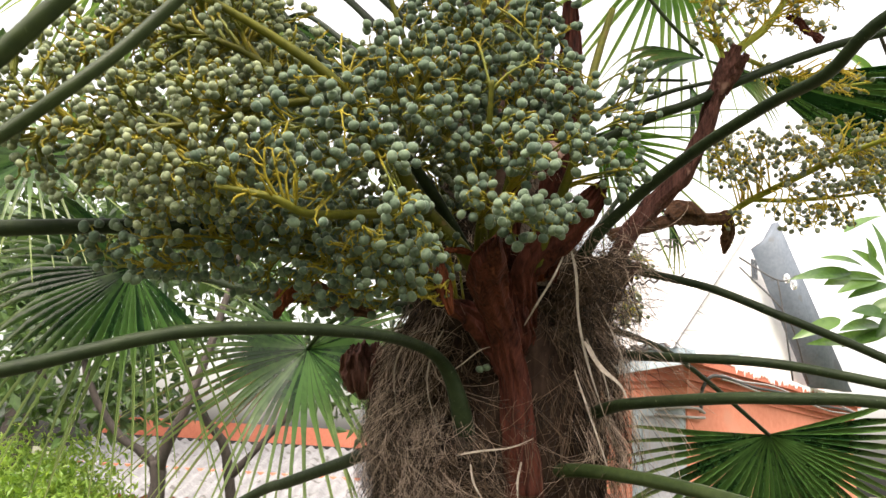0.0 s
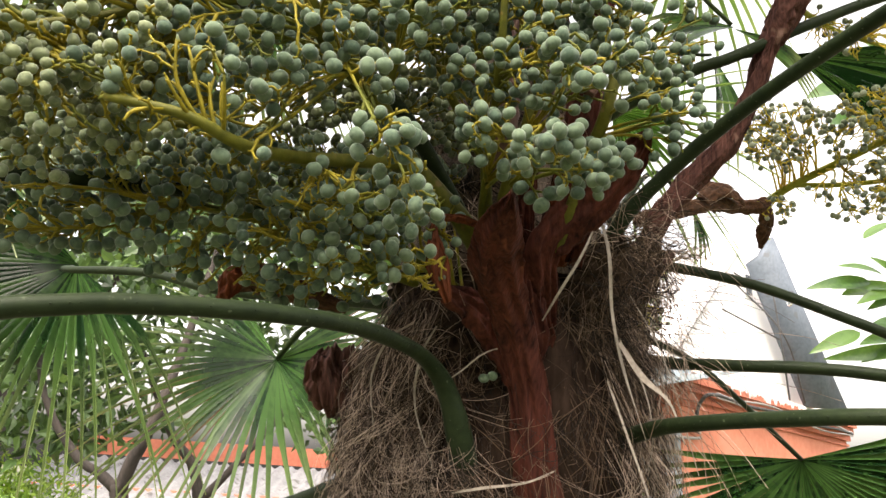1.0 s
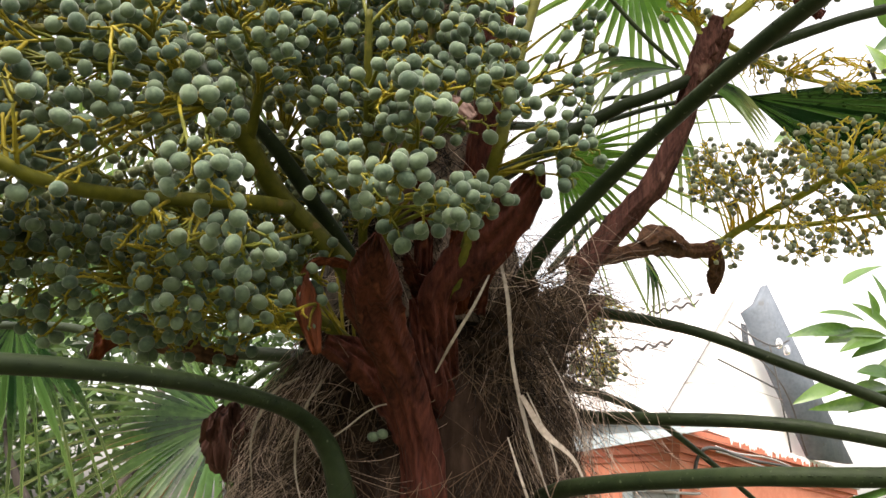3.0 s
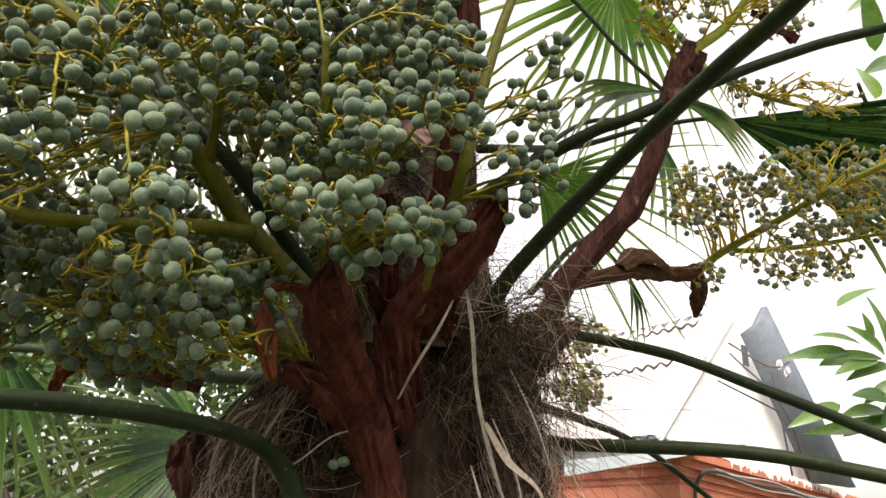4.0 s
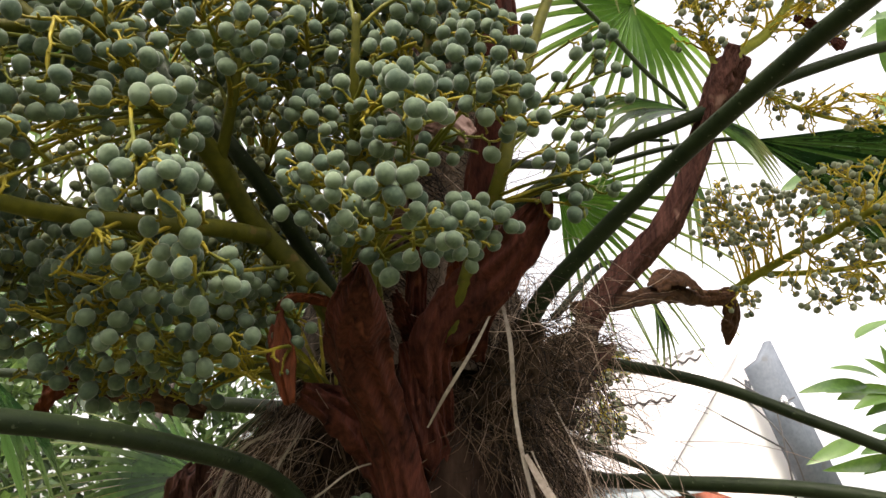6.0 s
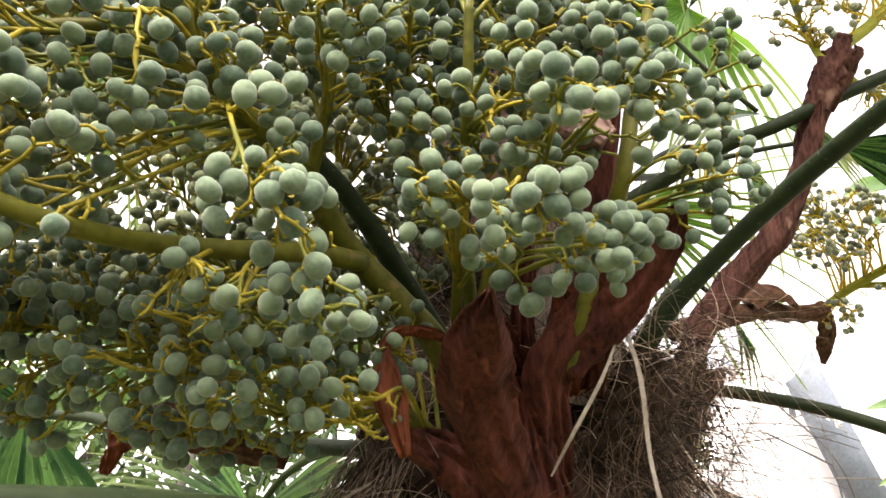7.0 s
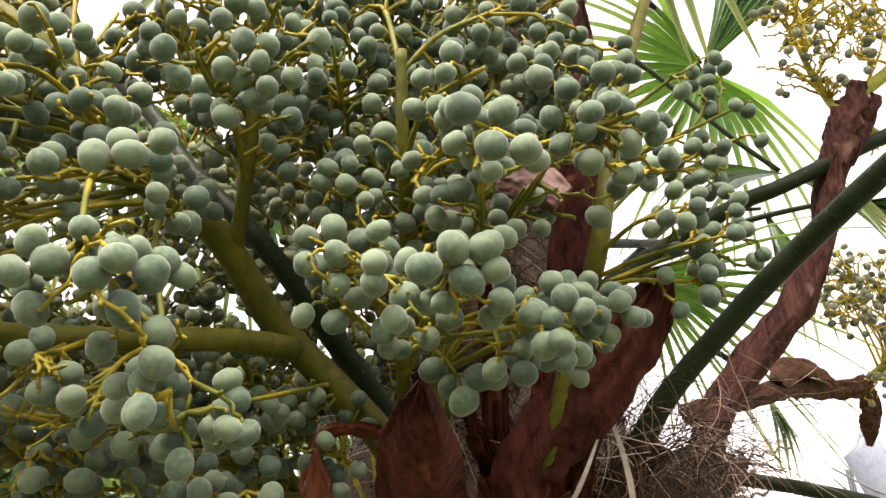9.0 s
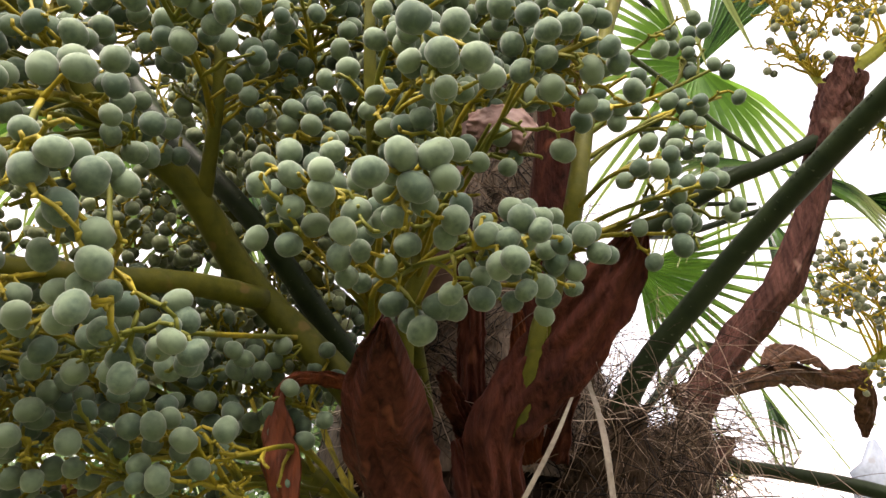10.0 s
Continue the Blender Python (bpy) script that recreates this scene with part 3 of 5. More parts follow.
for a, b in leaves:
    part("leaf", oval_leaf(a, np.array(a) + (np.array(b) - np.array(a)) * 1.0, 0.031 + 0.010 * rng.random()), BROADLEAF, branch)

# ---- the palm ----
palm = thing("palm_tree", (0.09, 1.19, 0), "fibre-clad fan palm laden with clusters of grey-green fruit", "palm tree")
AX = np.array((0.09, 1.19))


def fbm(p, scale):
    return noise.fractal(Vector(p) * scale, 0.8, 2.0, 4)


s = Shape()
rows, cols = 130, 84
prof_z = [0, 0.5, 1.2, 1.45, 1.58, 1.70, 1.80, 1.90, 2.05, 2.4, 2.6]
prof_r = [0.17, 0.155, 0.165, 0.175, 0.182, 0.165, 0.138, 0.112, 0.088, 0.065, 0.02]
v = []
for i, z in enumerate(np.concatenate([np.linspace(0, 1.3, 30), np.linspace(1.31, 2.6, rows - 30)])):
    r0 = np.interp(z, prof_z, prof_r)
    for j in range(cols):
        a = 2 * math.pi * j / cols
        p = (math.cos(a), math.sin(a), z * 1.2)
        r = r0 * (1 + 0.10 * fbm(p, 1.6) + 0.07 * fbm((p[0] * 3, p[1] * 3, z * 3), 2.0)) + 0.004 * fbm((p[0] * 9, p[1] * 9, z * 6), 3.0)
        v.append((AX[0] + r * math.cos(a), AX[1] + r * math.sin(a), z))
s.add(v, [(i * cols + j, i * cols + (j + 1) % cols, (i + 1) * cols + (j + 1) % cols, (i + 1) * cols + j) for i in range(rows - 1) for j in range(cols)])
part("trunk", s, TRUNK, palm, "dark trunk wrapped in matted brown fibre")
s = Shape()
rows, cols = 60, 70
v = []
for z in np.linspace(1.80, 2.45, rows):
    r0 = np.interp(z, prof_z, prof_r) * 1.07 + 0.004
    for j in range(cols):
        q = 2 * math.pi * j / cols
        w = (math.cos(q), math.sin(q), z)
        r = r0 * (1 + 0.12 * fbm((w[0], w[1], z * 2), 2.0)) + 0.006 * fbm((w[0] * 8, w[1] * 8, z * 5), 3.0)
        v.append((AX[0] + r * w[0], AX[1] + r * w[1], z))
s.add(v, [(i * cols + j, i * cols + (j + 1) % cols, (i + 1) * cols + (j + 1) % cols, (i + 1) * cols + j) for i in range(rows - 1) for j in range(cols)])
part("leaf_sheath", s, MATTING, palm, "pale woven fibre sheath round the crown")


def trunk_radius(z):
    return float(np.interp(z, prof_z, prof_r))


def strand(s, start, way, length, curl, droop, r, n=9):
    """One hair that leaves the trunk and bends under its weight."""
    p, d = np.array(start, float), np.array(way, float)
    pts = [p.copy()]
    step = length / n
    bend = rng.normal(size=3) * curl
    for _ in range(n):
        bend = bend * 0.8 + rng.normal(size=3) * curl * 0.6
        d = d + bend + np.array((0, 0, -droop))
        d /= np.linalg.norm(d)
        p = p + d * step
        pts.append(p.copy())
    s.tube(pts, [r, r, r * 0.6], 3)


def fibres(count, z0, z1, a0, a1, length, curl, droop, r, lift=0.0, away=0.0):
    s = Shape()
    for _ in range(count):
        z, a = rng.uniform(z0, z1), radians(rng.uniform(a0, a1))
        rad = trunk_radius(z) * (1.0 + away * rng.random())
        out = np.array((math.cos(a), math.sin(a), 0))
        tang = np.array((-math.sin(a), math.cos(a), 0))
        start = (AX[0] + rad * out[0], AX[1] + rad * out[1], z)
        way = out * rng.uniform(0.1, 0.7) + tang * rng.normal() * 0.7 + np.array((0, 0, lift + rng.normal() * 0.5))
        strand(s, start, way / np.linalg.norm(way), length * rng.uniform(0.4, 1.3), curl, droop, r * rng.uniform(0.6, 1.4))
    return s


def locks(count, per, z0, z1, a0, a1, length, flare, side, droop, r, wave=0.16, away=0.0):
    """Hanging locks of fibre: the hairs of a lock start together and follow one bend."""
    s = Shape()
    for _ in range(count):
        z, a = rng.uniform(z0, z1), radians(rng.uniform(a0, a1))
        out, tang = np.array((math.cos(a), math.sin(a), 0)), np.array((-math.sin(a), math.cos(a), 0))
        lean = out * rng.uniform(0.3, 1.0) * flare + tang * (side + rng.normal() * 0.35) + np.array((0, 0, rng.uniform(-0.9, 0.1)))
        bend = rng.normal(size=3) * 0.20
        n = 12
        reach = length * rng.uniform(0.45, 1.25)
        for _ in range(rng.integers(max(2, per // 2), per + per // 2)):
            b = a + rng.normal() * 0.05
            rad = trunk_radius(z) + away + rng.uniform(-0.006, 0.008)
            p = np.array((AX[0] + rad * math.cos(b), AX[1] + rad * math.sin(b), z + rng.normal() * 0.012))
            d = lean + rng.normal(size=3) * 0.13
            d /= np.linalg.norm(d)
            pts = [p.copy()]
            k = rng.normal(size=3) * wave
            ln = reach * rng.uniform(0.5, 1.2)
            for q in range(n):
                k = k * 0.75 + rng.normal(size=3) * wave * 0.55
                d = d + bend * 0.5 + k + np.array((0, 0, -droop))
                d /= np.linalg.norm(d)
                p = p + d * ln / n
                pts.append(p.copy())
            w = r * rng.uniform(0.5, 1.5)
            s.tube(pts, [w, w, w * 0.5], 3)
    return s


def curtain(count, z0, z1, a0, a1, length, drift, wave, off, r, clump=7):
    """Matted hairs that hang down the trunk in wavy clumps, curl, and lift off it towards their ends."""
    s = Shape()
    while count > 0:
        z, a = rng.uniform(z0, z1), radians(rng.uniform(a0, a1))
        reach, lean, lift = length * rng.uniform(0.45, 1.3), drift + rng.normal() * 0.45, off * rng.uniform(0.3, 1.5)
        w1, w2, ph = rng.uniform(18, 45), rng.uniform(50, 110), rng.uniform(0, 6.28)
        for _ in range(int(rng.integers(2, clump + 4))):
            count -= 1
            ln, da, p1, curl = reach * rng.uniform(0.6, 1.15), rng.normal() * 0.04, ph + rng.normal() * 0.5, rng.normal() * 0.9
            own = rng.normal(size=2) * 0.006
            pts = []
            for q in np.linspace(0, 1, 15):
                d = ln * q
                zz = z - d * (1 - 0.45 * abs(curl) * q * q) + own[0] * q
                rad = trunk_radius(zz) * 1.04 + 0.006 + lift * math.sin(q * 2.6) + own[1] * q + 0.004 * math.sin(d * w2 + p1 * 2)
                side = lean * d + wave * (math.sin(d * w1 + p1) - math.sin(p1)) + 0.3 * wave * math.sin(d * w2 + p1) + curl * 0.035 * q**3
                b = a + da + side / rad
                pts.append((AX[0] + rad * math.cos(b), AX[1] + rad * math.sin(b), zz))
            w = r * rng.uniform(0.5, 1.6)
            s.tube(pts, [w, w, w * 0.5], 3)
    return s


for args in ((500, 1.84, 2.15, 170, 380, 0.09, 0.25, 0.10, 0.0004, 0.3, 0.05), (60, 1.62, 1.90, 330, 380, 0.22, 0.16, 0.26, 0.0004, 0.1)):
    tagged(part("fibre", fibres(*args), FIBRE, palm, "loose tan trunk fibres"), kind="stuff")
for args in ((8, 6, 1.70, 1.84, 335, 400, 0.26, 0.6, 0.1, 0.20, 0.0004, 0.07), (12, 14, 1.66, 1.80, 320, 360, 0.22, 0.4, 0.15, 0.18, 0.0004, 0.05)):
    tagged(part("fibre", locks(*args), FIBRE_PALE, palm, "hanging pale locks of trunk fibre"), kind="stuff")
for args in ((14, 20, 1.70, 1.86, 295, 350, 0.16, 0.25, 0.25, 0.16, 0.00035, 0.14), (22, 16, 1.83, 1.94, 320, 400, 0.14, 0.7, 0.2, 0.14, 0.0003, 0.10)):
    tagged(part("fibre", locks(*args), FIBRE, palm, "hanging locks of brown trunk fibre"), kind="stuff")
for skin, args in ((FIBRE_PALE, (620, 1.56, 1.77, 204, 246, 0.16, -0.05, 0.015, 0.022, 0.00026, 9)), (FIBRE, (760, 1.56, 1.78, 200, 246, 0.13, -0.05, 0.013, 0.012, 0.00034, 8)),
                   (FIBRE_PALE, (640, 1.44, 1.61, 200, 258, 0.12, 0.2, 0.017, 0.022, 0.00026, 9)), (FIBRE, (110, 1.52, 1.585, 247, 266, 0.08, 0.1, 0.012, 0.026, 0.00034, 8)), (FIBRE, (260, 1.44, 1.60, 200, 250, 0.10, 0.1, 0.014, 0.016, 0.00034)), (FIBRE_PALE, (160, 1.42, 1.54, 250, 340, 0.10, 0.2, 0.016, 0.016, 0.00028)),
                   (FIBRE, (420, 1.58, 1.80, 292, 350, 0.15, 0.35, 0.009, 0.016, 0.00032)), (FIBRE_PALE, (360, 1.60, 1.80, 304, 352, 0.20, 0.45, 0.007, 0.030, 0.00026, 16)),
                   (FIBRE, (120, 1.62, 1.80, 250, 300, 0.07, 0.0, 0.010, 0.004, 0.00034)), (FIBRE, (300, 1.30, 1.48, 200, 340, 0.10, 0.0, 0.010, 0.012, 0.00045))):
    tagged(part("fibre", curtain(*args), skin, palm, "matted wavy curtain of trunk fibre"), kind="stuff")


def tuft(count, centre, box, way, length, curl, droop, r):
    """Loose hairs that start near a place and blow one way."""
    s = Shape()
    for _ in range(count):
        d = np.array(way, float) + rng.normal(size=3) * 0.45
        strand(s, np.array(centre) + rng.normal(size=3) * np.array(box), d / np.linalg.norm(d), length * rng.uniform(0.4, 1.3), curl, droop, r * rng.uniform(0.6, 1.4), 12)
    return s


for args in ((110, (0.255, 1.07, 1.88), (0.03, 0.03, 0.03), (0.4, -0.3, 0.1), 0.11, 0.13, 0.07, 0.0003), (230, (0.215, 1.04, 1.80), (0.03, 0.025, 0.05), (0.2, -0.4, -0.4), 0.10, 0.13, 0.10, 0.00035), (120, (0.19, 1.02, 1.86), (0.02, 0.02, 0.03), (0.1, -0.4, 0.4), 0.09, 0.08, 0.06, 0.0003),
             (120, (0.03, 1.02, 1.82), (0.025, 0.02, 0.05), (-0.2, -0.3, 0.2), 0.09, 0.08, 0.08, 0.0003), (90, (0.12, 0.968, 1.60), (0.05, 0.008, 0.03), (0.1, -0.15, -0.6), 0.08, 0.10, 0.10, 0.0003), (45, (0.29, 1.10, 1.76), (0.02, 0.03, 0.05), (0.3, -0.2, -0.7), 0.18, 0.08, 0.12, 0.0003)):
    tagged(part("fibre", tuft(*args), FIBRE if args[0] in (230, 90) else FIBRE_PALE, palm, "loose wisps of trunk fibre"), kind="stuff")


def weave(count, z0, z1, a0, a1, r, off):
    """Crossing strands that lie on the trunk like coarse cloth."""
    s = Shape()
    for k in range(count):
        z, a = rng.uniform(z0, z1), radians(rng.uniform(a0, a1))
        lean = (1 if k % 2 else -1) * rng.uniform(0.35, 1.3) + rng.normal() * 0.3
        ln = rng.uniform(0.04, 0.12)
        ph = rng.uniform(0, 6)
        pts = []
        for q in np.linspace(0, 1, 8):
            zz = z + ln * q
            rad = trunk_radius(zz) * 1.10 + off * rng.uniform(0.2, 1.0) + 0.004 * math.sin(q * 5 + ph)
            b = a + lean * ln * q / rad + 0.03 * math.sin(q * 7 + ph)
            pts.append((AX[0] + rad * math.cos(b), AX[1] + rad * math.sin(b), zz))
        s.tube(pts, [r * rng.uniform(0.5, 1.5)], 3)
    return s


for args in ((1500, 1.80, 2.35, 180, 380, 0.0005, 0.006), (140, 1.44, 1.80, 200, 340, 0.0004, 0.006)):
    tagged(part("fibre", weave(*args), FIBRE, palm, "woven tan fibre cloth"), kind="stuff")


def ribbon(pts, widths, nor, n=24, thick=0.0008, twist=0.0):
    """A flat thin strap along a path."""
    p = spline(pts, n)
    t = np.gradient(p, axis=0)
    t /= np.linalg.norm(t, axis=1)[:, None]
    w = np.interp(np.linspace(0, 1, n), np.linspace(0, 1, len(widths)), widths) / 2
    s = Shape()
    v = []
    for i in range(n):
        a = twist * i / n
        side = np.cross(t[i], nor)
        side /= np.linalg.norm(side)
        u = np.cross(side, t[i])
        side = side * math.cos(a) + u * math.sin(a)
        u = np.cross(side, t[i])
        v += [p[i] - side * w[i] - u * thick, p[i] + side * w[i] - u * thick, p[i] + side * w[i] + u * thick, p[i] - side * w[i] + u * thick]
    s.add(v, [(i * 4 + j, i * 4 + (j + 1) % 4, (i + 1) * 4 + (j + 1) % 4, (i + 1) * 4 + j) for i in range(n - 1) for j in range(4)])
    return s


FRONT = np.array((0.0, -1.0, 0.15))
for pts, w, tw in (([(0.172, 0.965, 1.852), (0.182, 0.955, 1.80), (0.190, 0.975, 1.74), (0.205, 0.99, 1.685), (0.225, 1.0, 1.63), (0.25, 1.02, 1.575)], [0.003, 0.006, 0.006, 0.010, 0.006, 0.003], 0.9),
                   ([(0.165, 0.945, 1.825), (0.150, 0.945, 1.79), (0.128, 0.955, 1.75), (0.115, 0.97, 1.725)], [0.002, 0.004, 0.004, 0.002], 0.5),
                   ([(0.188, 0.99, 1.67), (0.205, 0.985, 1.62), (0.228, 0.99, 1.56), (0.24, 1.0, 1.53)], [0.002, 0.004, 0.004, 0.002], 0.6),
                   ([(0.10, 0.985, 1.70), (0.06, 0.975, 1.69), (0.03, 0.97, 1.665), (0.0, 0.985, 1.645)], [0.0015, 0.002, 0.002, 0.001], 0.6),
                   ([(0.23, 1.05, 1.78), (0.255, 1.03, 1.72), (0.275, 1.03, 1.66), (0.30, 1.04, 1.58)], [0.002, 0.003, 0.002, 0.001], 1.2),
                   ([(0.21, 1.02, 1.72), (0.235, 1.01, 1.66), (0.24, 1.01, 1.60), (0.22, 1.02, 1.55)], [0.002, 0.003, 0.003, 0.001], 1.2),
                   ([(0.20, 0.985, 1.71), (0.222, 0.98, 1.675), (0.252, 0.985, 1.65), (0.268, 0.99, 1.61)], [0.006, 0.011, 0.005, 0.002], 0.4),
                   ([(0.03, 0.975, 1.548), (0.06, 0.962, 1.555), (0.10, 0.960, 1.562), (0.13, 0.965, 1.575)], [0.002, 0.004, 0.003, 0.002], 0.5),
                   ([(0.115, 0.958, 1.545), (0.110, 0.952, 1.52), (0.112, 0.950, 1.49)], [0.003, 0.004, 0.001], 0.3),
                   ([(0.05, 0.968, 1.538), (0.055, 0.960, 1.515), (0.07, 0.955, 1.492)], [0.003, 0.004, 0.001], 0.3),
                   ([(-0.02, 1.00, 1.72), (-0.045, 0.995, 1.70), (-0.06, 1.0, 1.66), (-0.055, 1.01, 1.61)], [0.002, 0.004, 0.003, 0.001], 0.8),
                   ([(0.005, 0.985, 1.715), (-0.01, 0.98, 1.68), (-0.012, 0.985, 1.63), (0.01, 0.985, 1.57)], [0.002, 0.004, 0.003, 0.001], 0.8)):
    part("fibre_strap", ribbon(pts, [q * 0.75 for q in w], FRONT, twist=tw * 1.6, thick=0.0003), STRAP, palm, "bleached flat strap of fibre", smooth=False)


def spathe(pts, widths, nor, cup=0.9, n=44, m=21, thick=0.0016, wrinkle=0.0048, tear=0.0, seed=0.0):
    """A cupped sheet with thickness and wrinkles along a path; nor points out of its bowl."""
    p = spline(pts, n)
    t = np.gradient(p, axis=0)
    t /= np.linalg.norm(t, axis=1)[:, None]
    w = np.interp(np.linspace(0, 1, n), np.linspace(0, 1, len(widths)), widths) / 2
    s = Shape()
    lay = []
    for off in (thick / 2, -thick / 2):
        v = []
        for i in range(n):
            side = np.cross(t[i], nor)
            side /= np.linalg.norm(side)
            u = np.cross(side, t[i])
            u = u if u @ np.array(nor) > 0 else -u
            for j in range(m):
                q = 2 * j / (m - 1) - 1
                a = q * cup
                wr = wrinkle * noise.noise(Vector((q * 4 + seed, i * 0.13, seed * 3.1))) + 0.4 * wrinkle * noise.noise(Vector((q * 11 + seed, i * 0.4, seed)))
                rag = tear * w[i] * noise.noise(Vector((i * 0.6, q * 2, seed + 9.0))) * abs(q)
                x = (w[i] + rag) * math.sin(a) / math.sin(cup)
                h = w[i] * (math.cos(a) - math.cos(cup)) / math.sin(cup)
                v.append(p[i] + side * x + u * (h + wr + off))
        lay.append(v)
    k = n * m
    f = [(i * m + j, i * m + j + 1, (i + 1) * m + j + 1, (i + 1) * m + j) for i in range(n - 1) for j in range(m - 1)]
    s.add(lay[0] + lay[1], f + [tuple(k + x for x in reversed(q)) for q in f]
          + [(i * m, (i + 1) * m, k + (i + 1) * m, k + i * m) for i in range(n - 1)] + [((i + 1) * m + m - 1, i * m + m - 1, k + i * m + m - 1, k + (i + 1) * m + m - 1) for i in range(n - 1)]
          + [(j + 1, j, k + j, k + j + 1) for j in range(m - 1)] + [((n - 1) * m + j, (n - 1) * m + j + 1, k + (n - 1) * m + j + 1, k + (n - 1) * m + j) for j in range(m - 1)])
    return s


for pts, w, nor, cup, mat, label in (
    ([(0.125, 0.998, 1.498), (0.115, 0.995, 1.577), (0.104, 0.986, 1.655), (0.080, 0.946, 1.722), (0.058, 0.900, 1.761), (0.056, 0.862, 1.784), (0.062, 0.815, 1.806)], [0.050, 0.050, 0.048, 0.045, 0.042, 0.040, 0.042, 0.047, 0.051, 0.052, 0.046, 0.029, 0.003], (-0.1, -0.75, -0.65), 0.8, SPATHE, "dry reddish-brown bract"),
    ([(0.125, 1.060, 1.67), (0.118, 1.010, 1.71), (0.108, 0.992, 1.742), (0.098, 0.982, 1.775), (0.088, 0.975, 1.80)], [0.036, 0.036, 0.034, 0.026, 0.008], (0, -1, 0.2), 0.9, SPATHE, "dry reddish-brown bract"),
    ([(0.130, 1.060, 1.70), (0.120, 0.996, 1.755), (0.115, 0.965, 1.797), (0.133, 0.951, 1.824), (0.166, 0.928, 1.854), (0.193, 0.899, 1.889), (0.207, 0.882, 1.912)], [0.032, 0.033, 0.034, 0.036, 0.040, 0.045, 0.049, 0.049, 0.046, 0.041, 0.033, 0.022, 0.002], (0.25, -1, 0.15), 0.75, SPATHE, "dry reddish-brown bract"),
    ([(0.101, 1.018, 1.779), (0.096, 0.984, 1.850), (0.096, 0.962, 1.887), (0.090, 0.930, 1.925)], [0.018, 0.020, 0.020, 0.014], (0, -1, 0.2), 1.3, SPATHE, "dry reddish-brown bract"),
    ([(0.112, 1.02, 1.76), (0.100, 1.005, 1.803), (0.088, 0.975, 1.824), (0.078, 0.945, 1.836)], [0.022, 0.020, 0.018, 0.008], (0, -1, 0.2), 0.6, SPATHE, "dry reddish-brown bract"),
    ([(0.14, 1.02, 1.80), (0.134, 0.995, 1.85), (0.128, 0.97, 1.895)], [0.02, 0.022, 0.006], (0.2, -1, 0.1), 1.0, SPATHE_ORANGE, "dry reddish-brown bract"),
    ([(0.155, 1.01, 1.80), (0.165, 0.972, 1.845), (0.185, 0.945, 1.885), (0.196, 0.92, 1.905)], [0.020, 0.024, 0.020, 0.006], (-0.4, -1, 0.2), 0.9, SPATHE, "dry reddish-brown bract"),
    ([(0.102, 0.985, 1.665), (0.070, 0.985, 1.712), (0.038, 0.962, 1.733), (0.008, 0.940, 1.742)], [0.044, 0.044, 0.038, 0.020], (-0.3, -1, 0.25), 0.9, SPATHE, "dry reddish-brown bract"),
    ([(0.066, 0.931, 1.797), (0.031, 0.897, 1.803), (0.009, 0.884, 1.801), (-0.003, 0.880, 1.792), (-0.003, 0.884, 1.773), (0.002, 0.884, 1.752), (0.014, 0.884, 1.718)], [0.010, 0.006, 0.005, 0.008, 0.016, 0.023, 0.006], (-0.5, -1, 0.2), 1.25, SPATHE_ORANGE, "orange-brown curled bract flap"),
    ([(-0.10, 1.055, 1.742), (-0.145, 1.042, 1.752), (-0.180, 1.036, 1.763), (-0.208, 1.032, 1.765), (-0.228, 1.032, 1.752)], [0.012, 0.028, 0.038, 0.036, 0.012], (0.1, -0.9, -0.35), 0.9, SPATHE_TAN, "pinkish-brown open bract"),
    ([(-0.205, 1.03, 1.772), (-0.224, 1.02, 1.764), (-0.230, 1.018, 1.745), (-0.236, 1.015, 1.720)], [0.014, 0.028, 0.026, 0.008], (-0.2, -1, 0.1), 1.0, SPATHE_ORANGE, "orange-brown curled bract flap"),
    ([(0.14, 1.02, 1.84), (0.150, 0.98, 1.92), (0.160, 0.935, 2.02), (0.162, 0.905, 2.10), (0.158, 0.89, 2.18)], [0.045, 0.042, 0.036, 0.034, 0.02], (0, -1, -0.1), 1.2, SPATHE, "dry reddish-brown bract"),
    ([(0.100, 0.802, 1.918), (0.111, 0.797, 1.914), (0.123, 0.792, 1.906), (0.133, 0.790, 1.897)], [0.014, 0.022, 0.024, 0.016], (0, -0.8, -0.5), 0.6, SPATHE_PINK, "pale pinkish-brown bract scrap"),
    ([(0.06, 1.02, 1.92), (0.07, 0.99, 1.97), (0.075, 0.97, 2.05), (0.08, 0.95, 2.12)], [0.03, 0.032, 0.026, 0.012], (0, -1, 0.1), 1.0, SPATHE_PINK, "pale pinkish-brown bract scrap"),
):
    part("bract", spathe(pts, w, nor, cup, seed=rng.uniform(0, 50), tear=0.16, wrinkle=0.0015 if mat is SPATHE_PINK else 0.0068), mat, palm, label)


